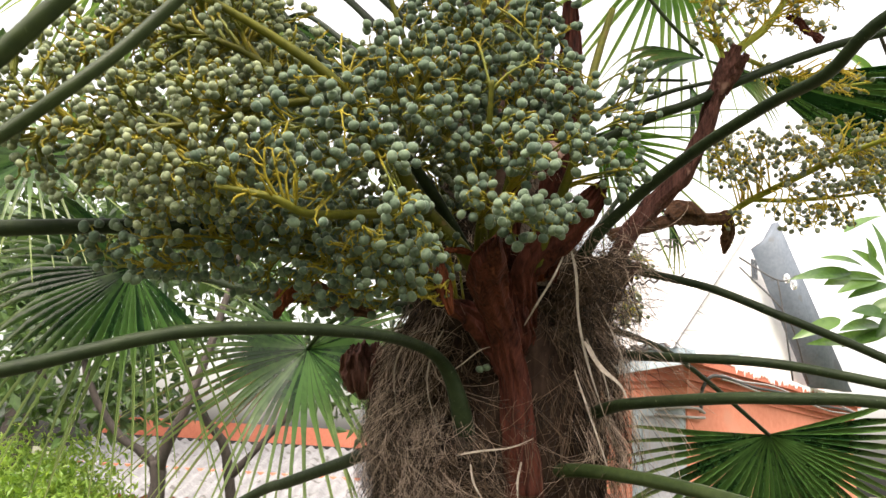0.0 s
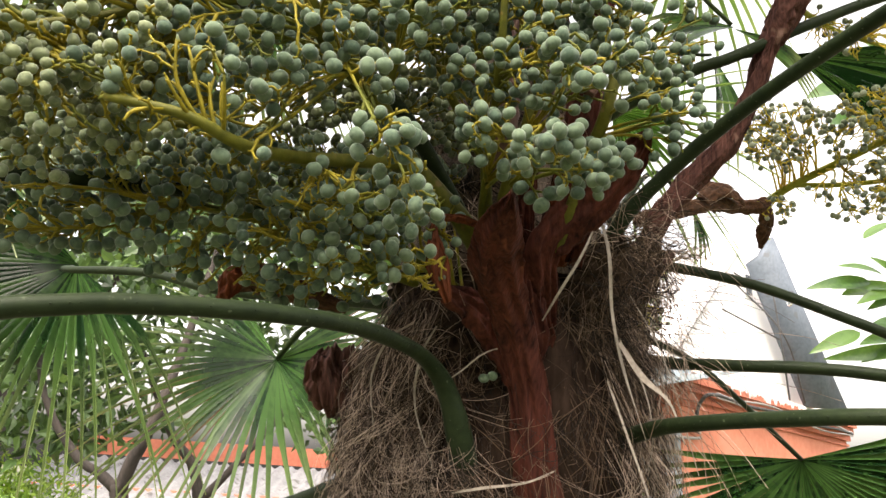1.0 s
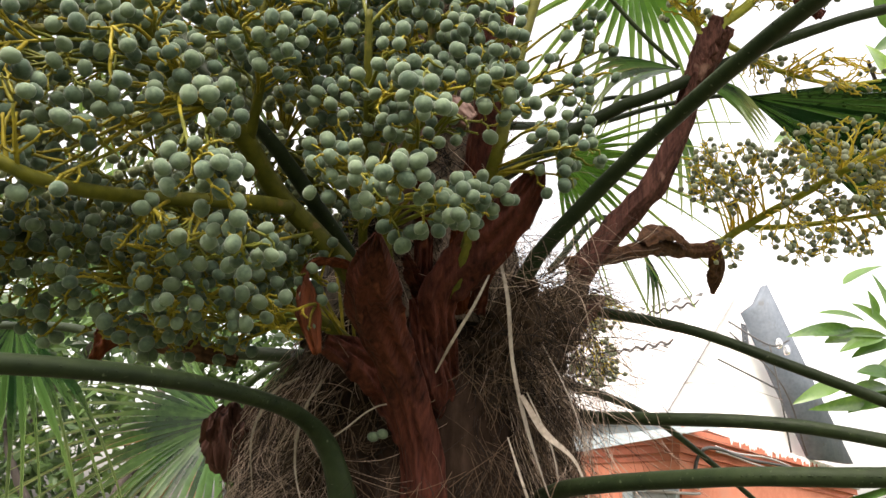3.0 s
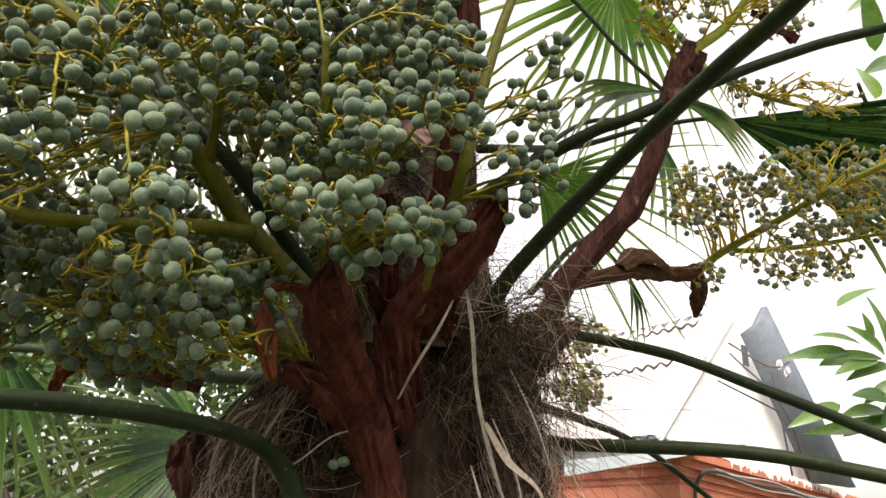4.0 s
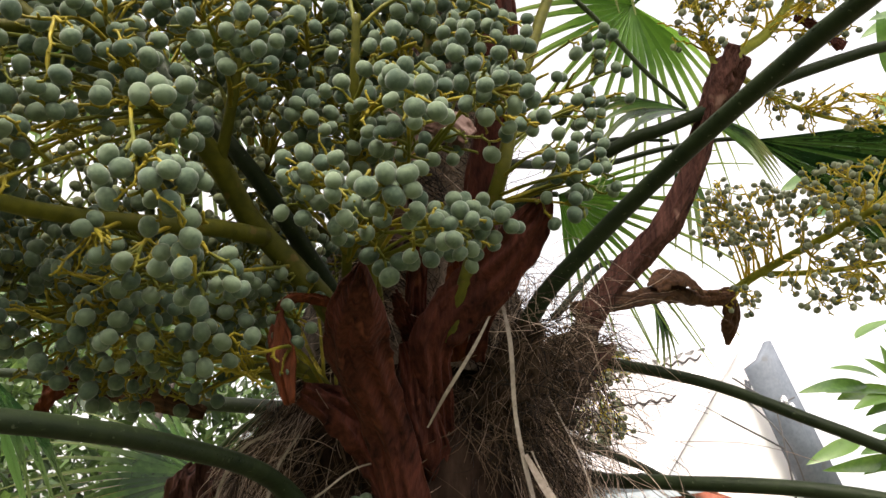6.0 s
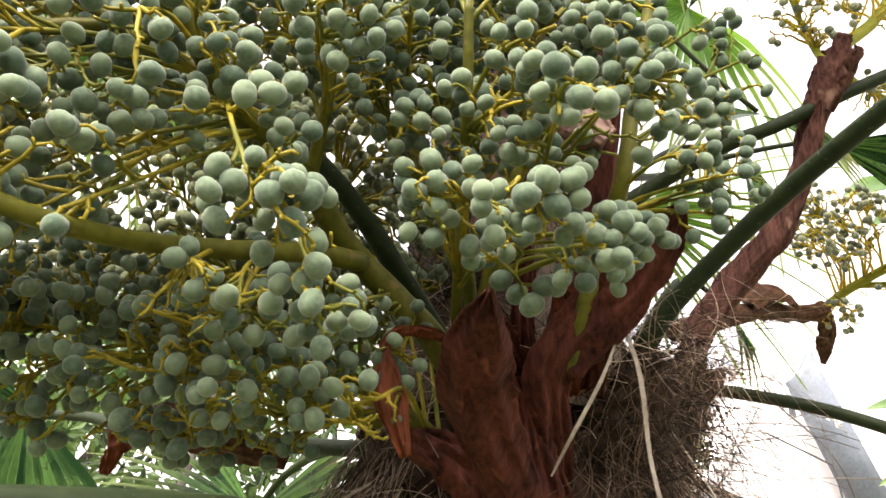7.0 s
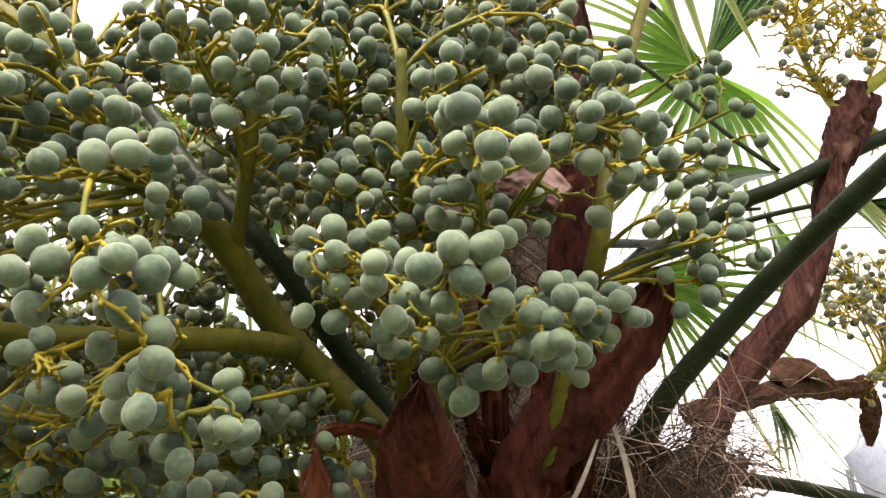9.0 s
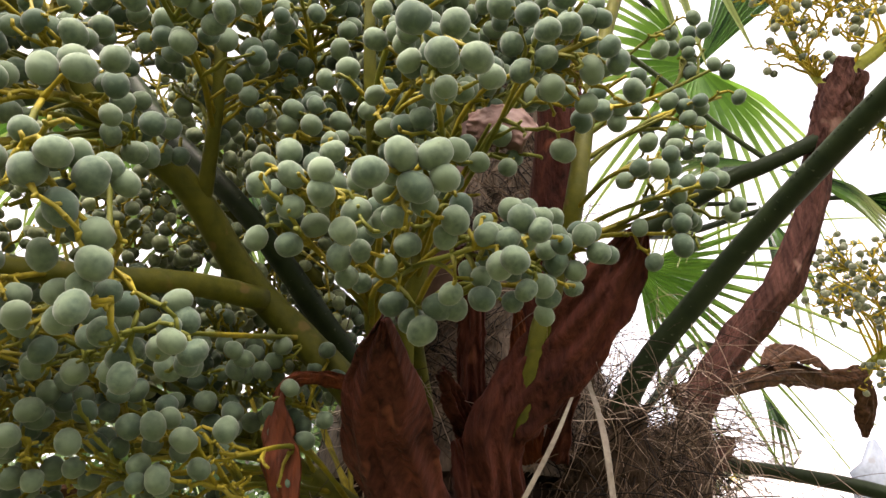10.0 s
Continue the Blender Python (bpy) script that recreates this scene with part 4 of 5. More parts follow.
def dry_stump(pts, radii, mat, label, n=64, m=44, wr=0.30):
    """A wrinkled dry sheath round a stalk."""
    p = spline(pts, n)
    _, side, nor = frames_along(p, (0.2, 1, 0))
    r = np.interp(np.linspace(0, 1, n), np.linspace(0, 1, len(radii)), radii)
    s = Shape()
    v = []
    sd = rng.uniform(0, 40)
    for i in range(n):
        for j in range(m):
            a = 2 * math.pi * j / m + 0.9 * math.sin(i * 0.09)
            k = 1 + wr * noise.noise(Vector((3 * math.cos(2 * math.pi * j / m), 3 * math.sin(2 * math.pi * j / m), i * 0.07 + sd))) + wr * noise.noise(Vector((math.cos(2 * math.pi * j / m), math.sin(2 * math.pi * j / m), i * 0.22 + sd))) - 0.16 * abs(noise.noise(Vector((5 * math.cos(2 * math.pi * j / m), 5 * math.sin(2 * math.pi * j / m), i * 0.03 + sd + 7)))) + 0.16 * noise.noise(Vector((9 * math.cos(2 * math.pi * j / m), 9 * math.sin(2 * math.pi * j / m), i * 0.05 + sd)))
            v.append(p[i] + r[i] * k * (math.cos(a) * side[i] + 0.8 * math.sin(a) * nor[i]))
    s.add(v, [(i * m + j, i * m + (j + 1) % m, (i + 1) * m + (j + 1) % m, (i + 1) * m + j) for i in range(n - 1) for j in range(m)] + [tuple(range(m - 1, -1, -1)), tuple((n - 1) * m + j for j in range(m))])
    return part("bract", s, mat, palm, label)


dry_stump([(0.275, 1.165, 1.835), (0.306, 1.180, 1.918), (0.348, 1.169, 1.976), (0.391, 1.144, 2.023), (0.423, 1.113, 2.095), (0.437, 1.085, 2.153), (0.450, 1.050, 2.200)], [0.016, 0.0155, 0.0165, 0.0155, 0.0135, 0.0145, 0.017], SPATHE_DRY, "thick weathered brown bract stump", wr=0.26)
for pts, turned in (([(0.434, 1.075, 2.150), (0.444, 1.045, 2.185), (0.452, 1.022, 2.212)], (-0.7, -1, 0.1)), ([(0.446, 1.080, 2.155), (0.462, 1.050, 2.188), (0.470, 1.035, 2.206)], (0.8, -0.8, 0.0)), ([(0.440, 1.100, 2.160), (0.450, 1.072, 2.200), (0.452, 1.055, 2.218)], (-0.3, 0.8, 0.4))):
    part("bract", spathe(pts, [0.030, 0.030, 0.016], turned, 1.0, n=24, m=15, seed=30 + pts[0][0] * 100, tear=0.45), SPATHE_DRY, palm, "torn weathered rim of the bract stump")
part("bract", spathe([(0.300, 1.160, 1.900), (0.345, 1.150, 1.972), (0.382, 1.125, 2.018), (0.412, 1.098, 2.075), (0.425, 1.075, 2.120), (0.430, 1.055, 2.150)], [0.008, 0.022, 0.028, 0.024, 0.020, 0.004], (-0.5, -1, 0.2), 0.9, seed=21, tear=0.2), SPATHE_DRY, palm, "loose strip of weathered bract round the stump")
dry_stump([(0.300, 1.258, 1.952), (0.413, 1.320, 2.001), (0.467, 1.366, 2.029), (0.530, 1.423, 2.048), (0.599, 1.453, 2.068)], [0.012, 0.013, 0.0155, 0.013, 0.014], SPATHE_TAN, "dry brown bract round a fruit stalk", wr=0.38)
part("bract", spathe([(0.585, 1.452, 2.072), (0.602, 1.470, 2.055), (0.606, 1.490, 2.032), (0.603, 1.503, 2.000)], [0.034, 0.044, 0.040, 0.006], (0.3, -1, 0.1), 0.8, seed=3, tear=0.08), SPATHE_TAN, palm, "orange-brown curled bract flap")
part("bract", spathe([(0.425, 1.315, 2.012), (0.455, 1.340, 2.042), (0.492, 1.368, 2.050), (0.530, 1.40, 2.046)], [0.02, 0.044, 0.042, 0.012], (0.1, -0.8, 0.6), 0.9, seed=8, tear=0.25), SPATHE_TAN, palm, "dry brown bract round a fruit stalk")
part("bract", spathe([(0.552, 1.06, 2.295), (0.571, 1.06, 2.287), (0.591, 1.06, 2.264), (0.61, 1.06, 2.252)], [0.010, 0.018, 0.016, 0.022], (0.1, -1, 0.3), 1.1, seed=5, tear=0.3), SPATHE, palm, "dry reddish-brown bract")
dry_stump([(0.13, 1.10, 1.66), (0.165, 1.075, 1.74), (0.195, 1.050, 1.80), (0.212, 1.035, 1.852)], [0.052, 0.044, 0.028, 0.012], SHEATH, "woven fibre sheath round a leaf stalk", wr=0.34)
dry_stump([(0.15, 1.16, 1.68), (0.205, 1.15, 1.76), (0.262, 1.158, 1.835), (0.300, 1.175, 1.895)], [0.062, 0.054, 0.036, 0.014], SHEATH, "woven fibre sheath round a stump", wr=0.34)


def wrapping(count, pts, radii, length, droop, r):
    """Hairs that lie along a sheath and come loose towards their ends."""
    p = spline(pts, 30)
    t, side, nor = frames_along(p, (0.2, 1, 0))
    rad = np.interp(np.linspace(0, 1, 30), np.linspace(0, 1, len(radii)), radii)
    s = Shape()
    for _ in range(count):
        i, a = int(rng.integers(0, 29)), rng.uniform(0, 6.28)
        out = math.cos(a) * side[i] + 0.8 * math.sin(a) * nor[i]
        way = t[i] * rng.normal() + out * rng.uniform(0.0, 0.5) + np.cross(t[i], out) * rng.normal() * 0.6
        strand(s, p[i] + out * rad[i] * rng.uniform(0.98, 1.12), way / np.linalg.norm(way), length * rng.uniform(0.4, 1.3), 0.10, droop, r * rng.uniform(0.6, 1.5), 10)
    return s


for skin, args in ((FIBRE, (420, [(0.13, 1.10, 1.66), (0.165, 1.075, 1.74), (0.195, 1.050, 1.80), (0.212, 1.035, 1.852)], [0.052, 0.044, 0.028, 0.012], 0.07, 0.16, 0.00042)),
                   (FIBRE, (620, [(0.15, 1.16, 1.68), (0.205, 1.15, 1.76), (0.262, 1.158, 1.835), (0.300, 1.175, 1.895)], [0.062, 0.054, 0.036, 0.014], 0.085, 0.18, 0.00045)),
                   (FIBRE_PALE, (130, [(0.19, 1.13, 1.72), (0.225, 1.12, 1.78), (0.262, 1.140, 1.835)], [0.058, 0.05, 0.036], 0.13, 0.20, 0.0004))):
    tagged(part("fibre", wrapping(*args), skin, palm, "loose hairs on the fibre sheaths"), kind="stuff")
dry_stump([(-0.02, 1.13, 1.64), (-0.08, 1.15, 1.665), (-0.125, 1.165, 1.675), (-0.150, 1.175, 1.68)], [0.05, 0.045, 0.038, 0.026], SPATHE_DRY, "cut brown leaf base", wr=0.3)
dry_stump([(0.25, 1.16, 1.80), (0.31, 1.19, 1.86), (0.335, 1.2, 1.885)], [0.02, 0.013, 0.005], SPATHE_DRY, "cut brown leaf base", wr=0.3)


# ---- palm leaves ----
def leaf_stalk(pts, radii, mat, label, flat=0.85, teeth=150):
    p = spline(pts, 36)
    s = Shape()
    s.tube(p, radii, 10, flat=flat, rough=0.012)
    r = np.interp(np.linspace(0, 1, 36), np.linspace(0, 1, len(radii)), radii)
    _, side, nor = frames_along(p)
    for k in range(teeth):
        q = rng.uniform(4, 34)
        i, f = int(q), q - int(q)
        e = 1 if k % 2 else -1
        c = p[i] * (1 - f) + p[i + 1] * f + side[i] * e * r[i] * 0.96
        t = (p[i + 1] - p[i]) / np.linalg.norm(p[i + 1] - p[i]) * 0.0012
        s.add([c - t, c + t + nor[i] * 0.0006, c + t - nor[i] * 0.0006, c + side[i] * e * rng.uniform(0.0008, 0.0018) + t], [(0, 1, 3), (0, 3, 2), (1, 2, 3)])
    return part("leaf_stalk", s, mat, palm, label)


def fan(stalk, hub, axis, nor, radius, count, spread, fused=0.45, droop=0.25, ragged=0.12, dry=0.0, fold=0.75, slim=0.25, blade=LEAFLET):
    """Pleated leaflets that radiate from the hub; each narrows to a tip and bends down past the fused part."""
    hub, axis, nor = np.array(hub, float), np.array(axis, float), np.array(nor, float)
    axis /= np.linalg.norm(axis)
    nor -= axis * (nor @ axis)
    nor /= np.linalg.norm(nor)
    lat = np.cross(nor, axis)
    step = 2 * spread / count
    for i in range(count):
        a = -spread + step * (i + 0.5)
        d = math.cos(a) * axis + math.sin(a) * lat
        e = np.cross(nor, d)
        rr = radius * (1 - 0.22 * abs(a) / math.pi) * (1 + ragged * rng.normal() * 0.5)
        jit = rng.normal() * 0.04
        fr = fused * (1 + 0.2 * rng.normal() * ragged)
        k = 12
        v = []
        for j in range(k):
            q = j / (k - 1)
            free = max(0.0, q - fr) / (1 - fr)
            full = rr * fr * math.tan(step / 2)
            w = full * q / fr if q <= fr else full * (1 - free) ** 0.6 * (1 - slim * min(1.0, free * 5))
            w = max(w, 0.0012)
            c = hub + d * rr * q + e * jit * rr * free
            c = c + np.array((0, 0, -1.0)) * droop * rr * (0.25 * q * q + free**2 * 0.9) + nor * 0.06 * rr * math.sin(q * math.pi)
            lift = fold * (1 - 0.3 * free)
            v += [c - e * w + nor * w * lift, c - nor * w * lift, c + e * w + nor * w * lift]
        s = Shape()
        s.add(v, [(j * 3 + o, j * 3 + o + 1, j * 3 + o + 4, j * 3 + o + 3) for j in range(k - 1) for o in (0, 1)])
        ob = part("leaflet", s, LEAFLET_DRY if rng.random() < dry else blade, stalk, smooth=False)
        # painted sky glint, stronger towards the end and edges of the leaflet
        pale = rng.uniform(0.5, 1.0)
        glint = ob.data.attributes.new("tip", "FLOAT", "POINT")
        glint.data.foreach_set("value", [pale * min(1.0, max(0.0, j / (k - 1) - fr) / (1 - fr) * (1.5 if o != 1 else 0.7)) ** 0.8 for j in range(k) for o in range(3)])


DG, LG = "dark green ridged leaf stalk", "lit green ridged leaf stalk"
leaf_stalk([(0.058, 1.062, 1.52), (0.046, 1.012, 1.562), (0.033, 0.990, 1.612), (0.018, 0.975, 1.650), (-0.002, 0.940, 1.671), (-0.0285, 0.8635, 1.675), (-0.081, 0.726, 1.665), (-0.204, 0.613, 1.6425), (-0.320, 0.5525, 1.597), (-0.443, 0.473, 1.5395), (-0.6385, 0.335, 1.396)], [0.012, 0.0155, 0.0145, 0.0112, 0.0090, 0.0080, 0.0076, 0.0073, 0.0072, 0.0072, 0.0074], PETIOLE, DG)
leaf_stalk([(0.190, 1.080, 1.756), (0.210, 1.031, 1.852), (0.266, 0.969, 1.916), (0.321, 0.872, 1.953), (0.363, 0.745, 1.960), (0.380, 0.647, 1.947), (0.397, 0.545, 1.960), (0.493, 0.295, 1.958)], [0.0125, 0.0098, 0.0088, 0.0080, 0.0070, 0.0064], PETIOLE, DG)
leaf_stalk([(0.140, 1.189, 2.005), (0.240, 1.155, 2.074), (0.337, 1.104, 2.118), (0.383, 1.084, 2.130), (0.492, 1.071, 2.184), (0.597, 1.063, 2.232), (0.721, 1.046, 2.270), (1.201, 1.000, 2.401)], [0.013, 0.0100, 0.0090, 0.0082, 0.008], PETIOLE, DG)
leaf_stalk([(0.220, 1.299, 1.841), (0.297, 1.387, 1.927), (0.357, 1.384, 1.922), (0.492, 1.322, 1.881), (0.598, 1.251, 1.819), (0.726, 1.221, 1.762), (0.953, 1.145, 1.641)], [0.013, 0.010, 0.0095, 0.009, 0.009], PETIOLE, DG)
leaf_stalk([(0.201, 1.222, 1.684), (0.265, 1.190, 1.723), (0.313, 1.132, 1.715), (0.351, 1.075, 1.708), (0.460, 1.007, 1.699), (0.582, 0.968, 1.677), (0.847, 0.855, 1.612)], [0.012, 0.009, 0.0083, 0.008], PETIOLE, DG)
leaf_stalk([(0.191, 1.160, 1.594), (0.236, 1.022, 1.622), (0.263, 0.933, 1.627), (0.330, 0.815, 1.629), (0.386, 0.759, 1.628), (0.434, 0.714, 1.625), (0.551, 0.599, 1.604)], [0.012, 0.0095, 0.0082, 0.0078, 0.0075], PETIOLE, DG)
leaf_stalk([(-0.08, 1.06, 1.83), (-0.20, 0.955, 1.829), (-0.260, 0.900, 1.819), (-0.350, 0.815, 1.790), (-0.445, 0.755, 1.765), (-0.53, 0.68, 1.73), (-0.65, 0.5, 1.65)], [0.014, 0.010, 0.0105, 0.012], PETIOLE, DG)
leaf_stalk([(0.12, 1.08, 1.47), (0.136, 1.048, 1.517), (0.180, 1.013, 1.537), (0.244, 0.919, 1.536), (0.318, 0.799, 1.521), (0.380, 0.702, 1.495), (0.5, 0.5, 1.40)], [0.013, 0.0115, 0.0095, 0.0085], PETIOLE_LIT, LG)
leaf_stalk([(0.060, 1.062, 1.800), (0.023, 0.968, 1.836), (-0.045, 0.880, 1.910), (-0.118, 0.868, 1.980), (-0.160, 0.872, 2.034), (-0.243, 0.866, 2.118), (-0.310, 0.856, 2.218), (-0.493, 0.804, 2.405)], [0.0105, 0.0080, 0.0072, 0.0066], PETIOLE, DG)
leaf_stalk([(-0.094, 0.438, 1.993), (-0.183, 0.416, 1.848), (-0.213, 0.409, 1.800), (-0.239, 0.399, 1.761), (-0.276, 0.391, 1.717), (-0.367, 0.36, 1.605)], [0.0050, 0.0050, 0.0054], PETIOLE_LIT, LG, teeth=0)
leaf_stalk([(-0.143, 0.357, 1.919), (-0.218, 0.348, 1.801), (-0.237, 0.346, 1.772), (-0.261, 0.345, 1.738), (-0.336, 0.34, 1.63)], [0.0064, 0.0064, 0.0064], PETIOLE_LIT, LG, teeth=0)
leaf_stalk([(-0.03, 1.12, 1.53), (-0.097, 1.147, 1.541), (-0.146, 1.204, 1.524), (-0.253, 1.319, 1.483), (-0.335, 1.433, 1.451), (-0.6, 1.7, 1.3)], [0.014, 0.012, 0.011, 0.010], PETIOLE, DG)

a = leaf_stalk([(0.0, 1.3, 1.78), (-0.15, 1.6, 1.86), (-0.28, 1.85, 1.86), (-0.356, 1.955, 1.80)], [0.012, 0.009, 0.008, 0.006], PETIOLE_LIT, LG)
fan(a, (-0.357, 1.960, 1.795), (-0.22, -0.42, -1), (-0.30, -0.85, 0.42), 0.62, 50, radians(136), fused=0.33, droop=0.03, slim=0.40, fold=0.85)
a = leaf_stalk([(-0.05, 1.28, 1.80), (-0.335, 1.377, 1.826), (-0.500, 1.469, 1.869), (-0.689, 1.567, 1.889), (-0.80, 1.80, 1.95)], [0.012, 0.010, 0.008, 0.006], PETIOLE, DG)
fan(a, (-0.819, 1.856, 1.970), (-0.85, -0.50, -1), (0.15, -1, 0.15), 0.58, 36, radians(92), fused=0.42, droop=0.22, slim=0.55, fold=1.1)
a = leaf_stalk([(0.25, 1.30, 1.80), (0.387, 1.438, 1.797), (0.515, 1.596, 1.789), (0.677, 1.768, 1.735), (0.876, 1.950, 1.644)], [0.010, 0.007, 0.0065, 0.006], PETIOLE, DG)
fan(a, (0.876, 1.950, 1.644), (0.25, 0.30, -1), (-0.08, -0.68, -0.80), 0.56, 40, radians(104), fused=0.42, droop=0.08, slim=0.32, fold=1.2)
a = leaf_stalk([(0.14, 1.2, 2.40), (0.28, 1.35, 2.80), (0.42, 1.52, 2.92), (0.514, 1.596, 2.84)], [0.010, 0.008, 0.007, 0.006], PETIOLE, DG)
fan(a, (0.514, 1.596, 2.828), (-0.75, 0.0, -1), (0.2, -1, -0.5), 0.46, 26, radians(105), fused=0.34, droop=0.10, slim=0.30, blade=LEAFLET_BACKLIT)
fan(a, (0.518, 1.600, 2.832), (0.48, 0.1, 1), (0.2, -1, -0.3), 0.46, 9, radians(15), fused=0.80, droop=0.05, slim=0.2, fold=1.3)
a = leaf_stalk([(0.2, 1.3, 2.2), (0.399, 1.537, 2.357), (0.55, 1.59, 2.44), (0.68, 1.60, 2.48), (0.753, 1.605, 2.489)], [0.009, 0.007, 0.006, 0.005], PETIOLE, DG)
fan(a, (0.755, 1.605, 2.489), (1, 0.05, -0.22), (-0.05, -0.75, -0.65), 0.50, 16, radians(25), fused=0.72, droop=0.12, slim=0.25, fold=1.1)
a = leaf_stalk([(0.15, 1.3, 2.0), (0.22, 1.5, 2.2), (0.28, 1.50, 2.26), (0.315, 1.47, 2.25)], [0.010, 0.008, 0.007, 0.006], PETIOLE, DG)
fan(a, (0.318, 1.468, 2.248), (0.95, 0.25, -0.42), (0.1, -0.8, -0.5), 0.34, 18, radians(55), fused=0.28, droop=0.14, slim=0.35, blade=LEAFLET_BACKLIT)
a = leaf_stalk([(-0.1, 1.3, 1.95), (-0.5, 1.5, 2.15), (-0.9, 1.7, 2.25), (-1.1, 1.8, 2.25)], [0.012, 0.010, 0.008, 0.006], PETIOLE, DG)
fan(a, (-1.11, 1.81, 2.25), (-0.3, -0.3, -0.8), (0.0, -0.85, 0.48), 0.42, 26, radians(110), fused=0.30, droop=0.06, slim=0.5, fold=0.7)
a = leaf_stalk([(0.0, 1.3, 2.1), (-0.2, 1.5, 2.4), (-0.4, 1.7, 2.65), (-0.5, 1.8, 2.7)], [0.012, 0.010, 0.008, 0.006], PETIOLE, DG)
fan(a, (-0.505, 1.81, 2.71), (-0.4, 0.0, -1), (0.2, -1, -0.2), 0.50, 30, radians(100), fused=0.38, droop=0.15, slim=0.4)
a = leaf_stalk([(0.30, 1.45, 2.75), (0.40, 1.47, 2.66), (0.50, 1.49, 2.55), (0.575, 1.50, 2.478)], [0.006, 0.0055, 0.005, 0.005], PETIOLE_LIT, LG)
fan(a, (0.580, 1.502, 2.474), (-0.95, -0.1, -0.22), (0.2, -0.8, 0.55), 0.26, 9, radians(26), fused=0.50, droop=0.42, slim=0.15)
fan(a, (0.585, 1.505, 2.472), (0.9, 0.1, -0.50), (0.1, -0.9, 0.5), 0.19, 6, radians(20), fused=0.6, droop=0.15, slim=0.15)
a = leaf_stalk([(0.25, 1.4, 2.2), (0.42, 1.55, 2.42), (0.57, 1.60, 2.47)], [0.007, 0.006, 0.004], PETIOLE, DG)
fan(a, (0.575, 1.602, 2.468), (0.12, 0.0, -1), (0.3, -1, 0.1), 0.26, 4, radians(15), fused=0.5, droop=0.05, slim=0.1)
a = leaf_stalk([(0.30, 1.42, 2.0), (0.42, 1.55, 2.16), (0.51, 1.60, 2.12)], [0.007, 0.006, 0.004], PETIOLE, DG)
fan(a, (0.515, 1.602, 2.115), (0.15, 0.0, -1), (0.3, -1, 0.1), 0.13, 4, radians(14), fused=0.5, droop=0.05, slim=0.1)
a = leaf_stalk([(0.0, 1.3, 2.2), (-0.3, 1.5, 2.6), (-0.6, 1.6, 2.8), (-0.72, 1.62, 2.80)], [0.012, 0.010, 0.008, 0.006], PETIOLE, DG)
fan(a, (-0.725, 1.622, 2.80), (-0.3, 0.1, -1), (0.2, -1, -0.2), 0.52, 26, radians(80), fused=0.36, droop=0.12, slim=0.3, blade=LEAFLET_BACKLIT)
a = leaf_stalk([(0.0, 1.3, 2.3), (-0.4, 1.5, 2.75), (-0.8, 1.65, 2.92), (-0.95, 1.70, 2.88)], [0.012, 0.010, 0.008, 0.006], PETIOLE, DG)
fan(a, (-0.955, 1.702, 2.875), (0.05, 0.0, -1), (0.1, -1, -0.2), 0.46, 14, radians(46), fused=0.42, droop=0.05, slim=0.25, blade=LEAFLET_BACKLIT)
# unseen crown fans overhead, added to shade the trunk and upper fruit
for foot, hub, axis in (((0.1, 1.1, 2.5), (0.12, 0.75, 2.95), (0.1, -1, -0.1)), ((0.05, 1.1, 2.5), (-0.30, 0.85, 2.95), (-0.8, -0.6, -0.15)), ((0.12, 1.1, 2.5), (0.50, 0.80, 2.95), (0.8, -0.6, -0.15)), ((0.1, 1.2, 2.6), (0.1, 1.15, 3.1), (-0.2, 0.1, 0.6)), ((0.05, 1.1, 2.5), (-0.05, 0.98, 2.60), (-0.3, -1, -0.02)), ((0.12, 1.1, 2.5), (0.22, 0.98, 2.60), (0.5, -1, -0.02)), ((0.05, 1.12, 2.5), (-0.16, 1.0, 2.60), (-1, -0.6, -0.02))):
    a = leaf_stalk([foot, ((foot[0] + hub[0]) / 2, (foot[1] + hub[1]) / 2 + 0.03, (foot[2] + hub[2]) / 2 + 0.04), hub], [0.012, 0.009, 0.006], PETIOLE, DG)
    fan(a, hub, axis, (0.0, -0.1, 1), 0.55, 34, radians(130), fused=0.45, droop=0.08, dry=0.03)


# ---- fruit clusters ----
def fruit_mesh(seed, divisions):
    """A bluntly kidney-shaped drupe about 12 mm long with a shallow groove."""
    bm = bmesh.new()
    bmesh.ops.create_icosphere(bm, subdivisions=divisions, radius=1.0)
    r = random.Random(seed)
    tilt, stretch = r.uniform(-0.3, 0.3), r.random()
    for v in bm.verts:
        x, y, z = v.co
        groove = 0.10 * math.exp(-((x - tilt) ** 2) / 0.05) * max(0.0, y)
        v.co = Vector((x * (1.02 + 0.14 * stretch), y * 0.96, z * 0.97)) * (1 - groove + 0.05 * noise.noise(v.co * 1.3 + Vector((seed, 0, 0)))) + Vector((0.07 * z * z, 0, 0))
    me = bpy.data.meshes.new("fruit")
    bm.to_mesh(me)
    bm.free()
    me.polygons.foreach_set("use_smooth", [True] * len(me.polygons))
    return me


FINE = [fruit_mesh(k, 3) for k in range(9)]
for me in FINE:
    me.materials.append(FRUIT_ONE)
COARSE = []
for k in range(8):
    me = fruit_mesh(20 + k, 3)
    co = np.empty(len(me.vertices) * 3)
    me.vertices.foreach_get("co", co)
    COARSE.append((co.reshape(-1, 3), [tuple(p.vertices) for p in me.polygons]))
me = fruit_mesh(40, 2)
co = np.empty(len(me.vertices) * 3)
me.vertices.foreach_get("co", co)
TINY = [(co.reshape(-1, 3), [tuple(p.vertices) for p in me.polygons])]
TAKEN = {}
CELL = 0.014


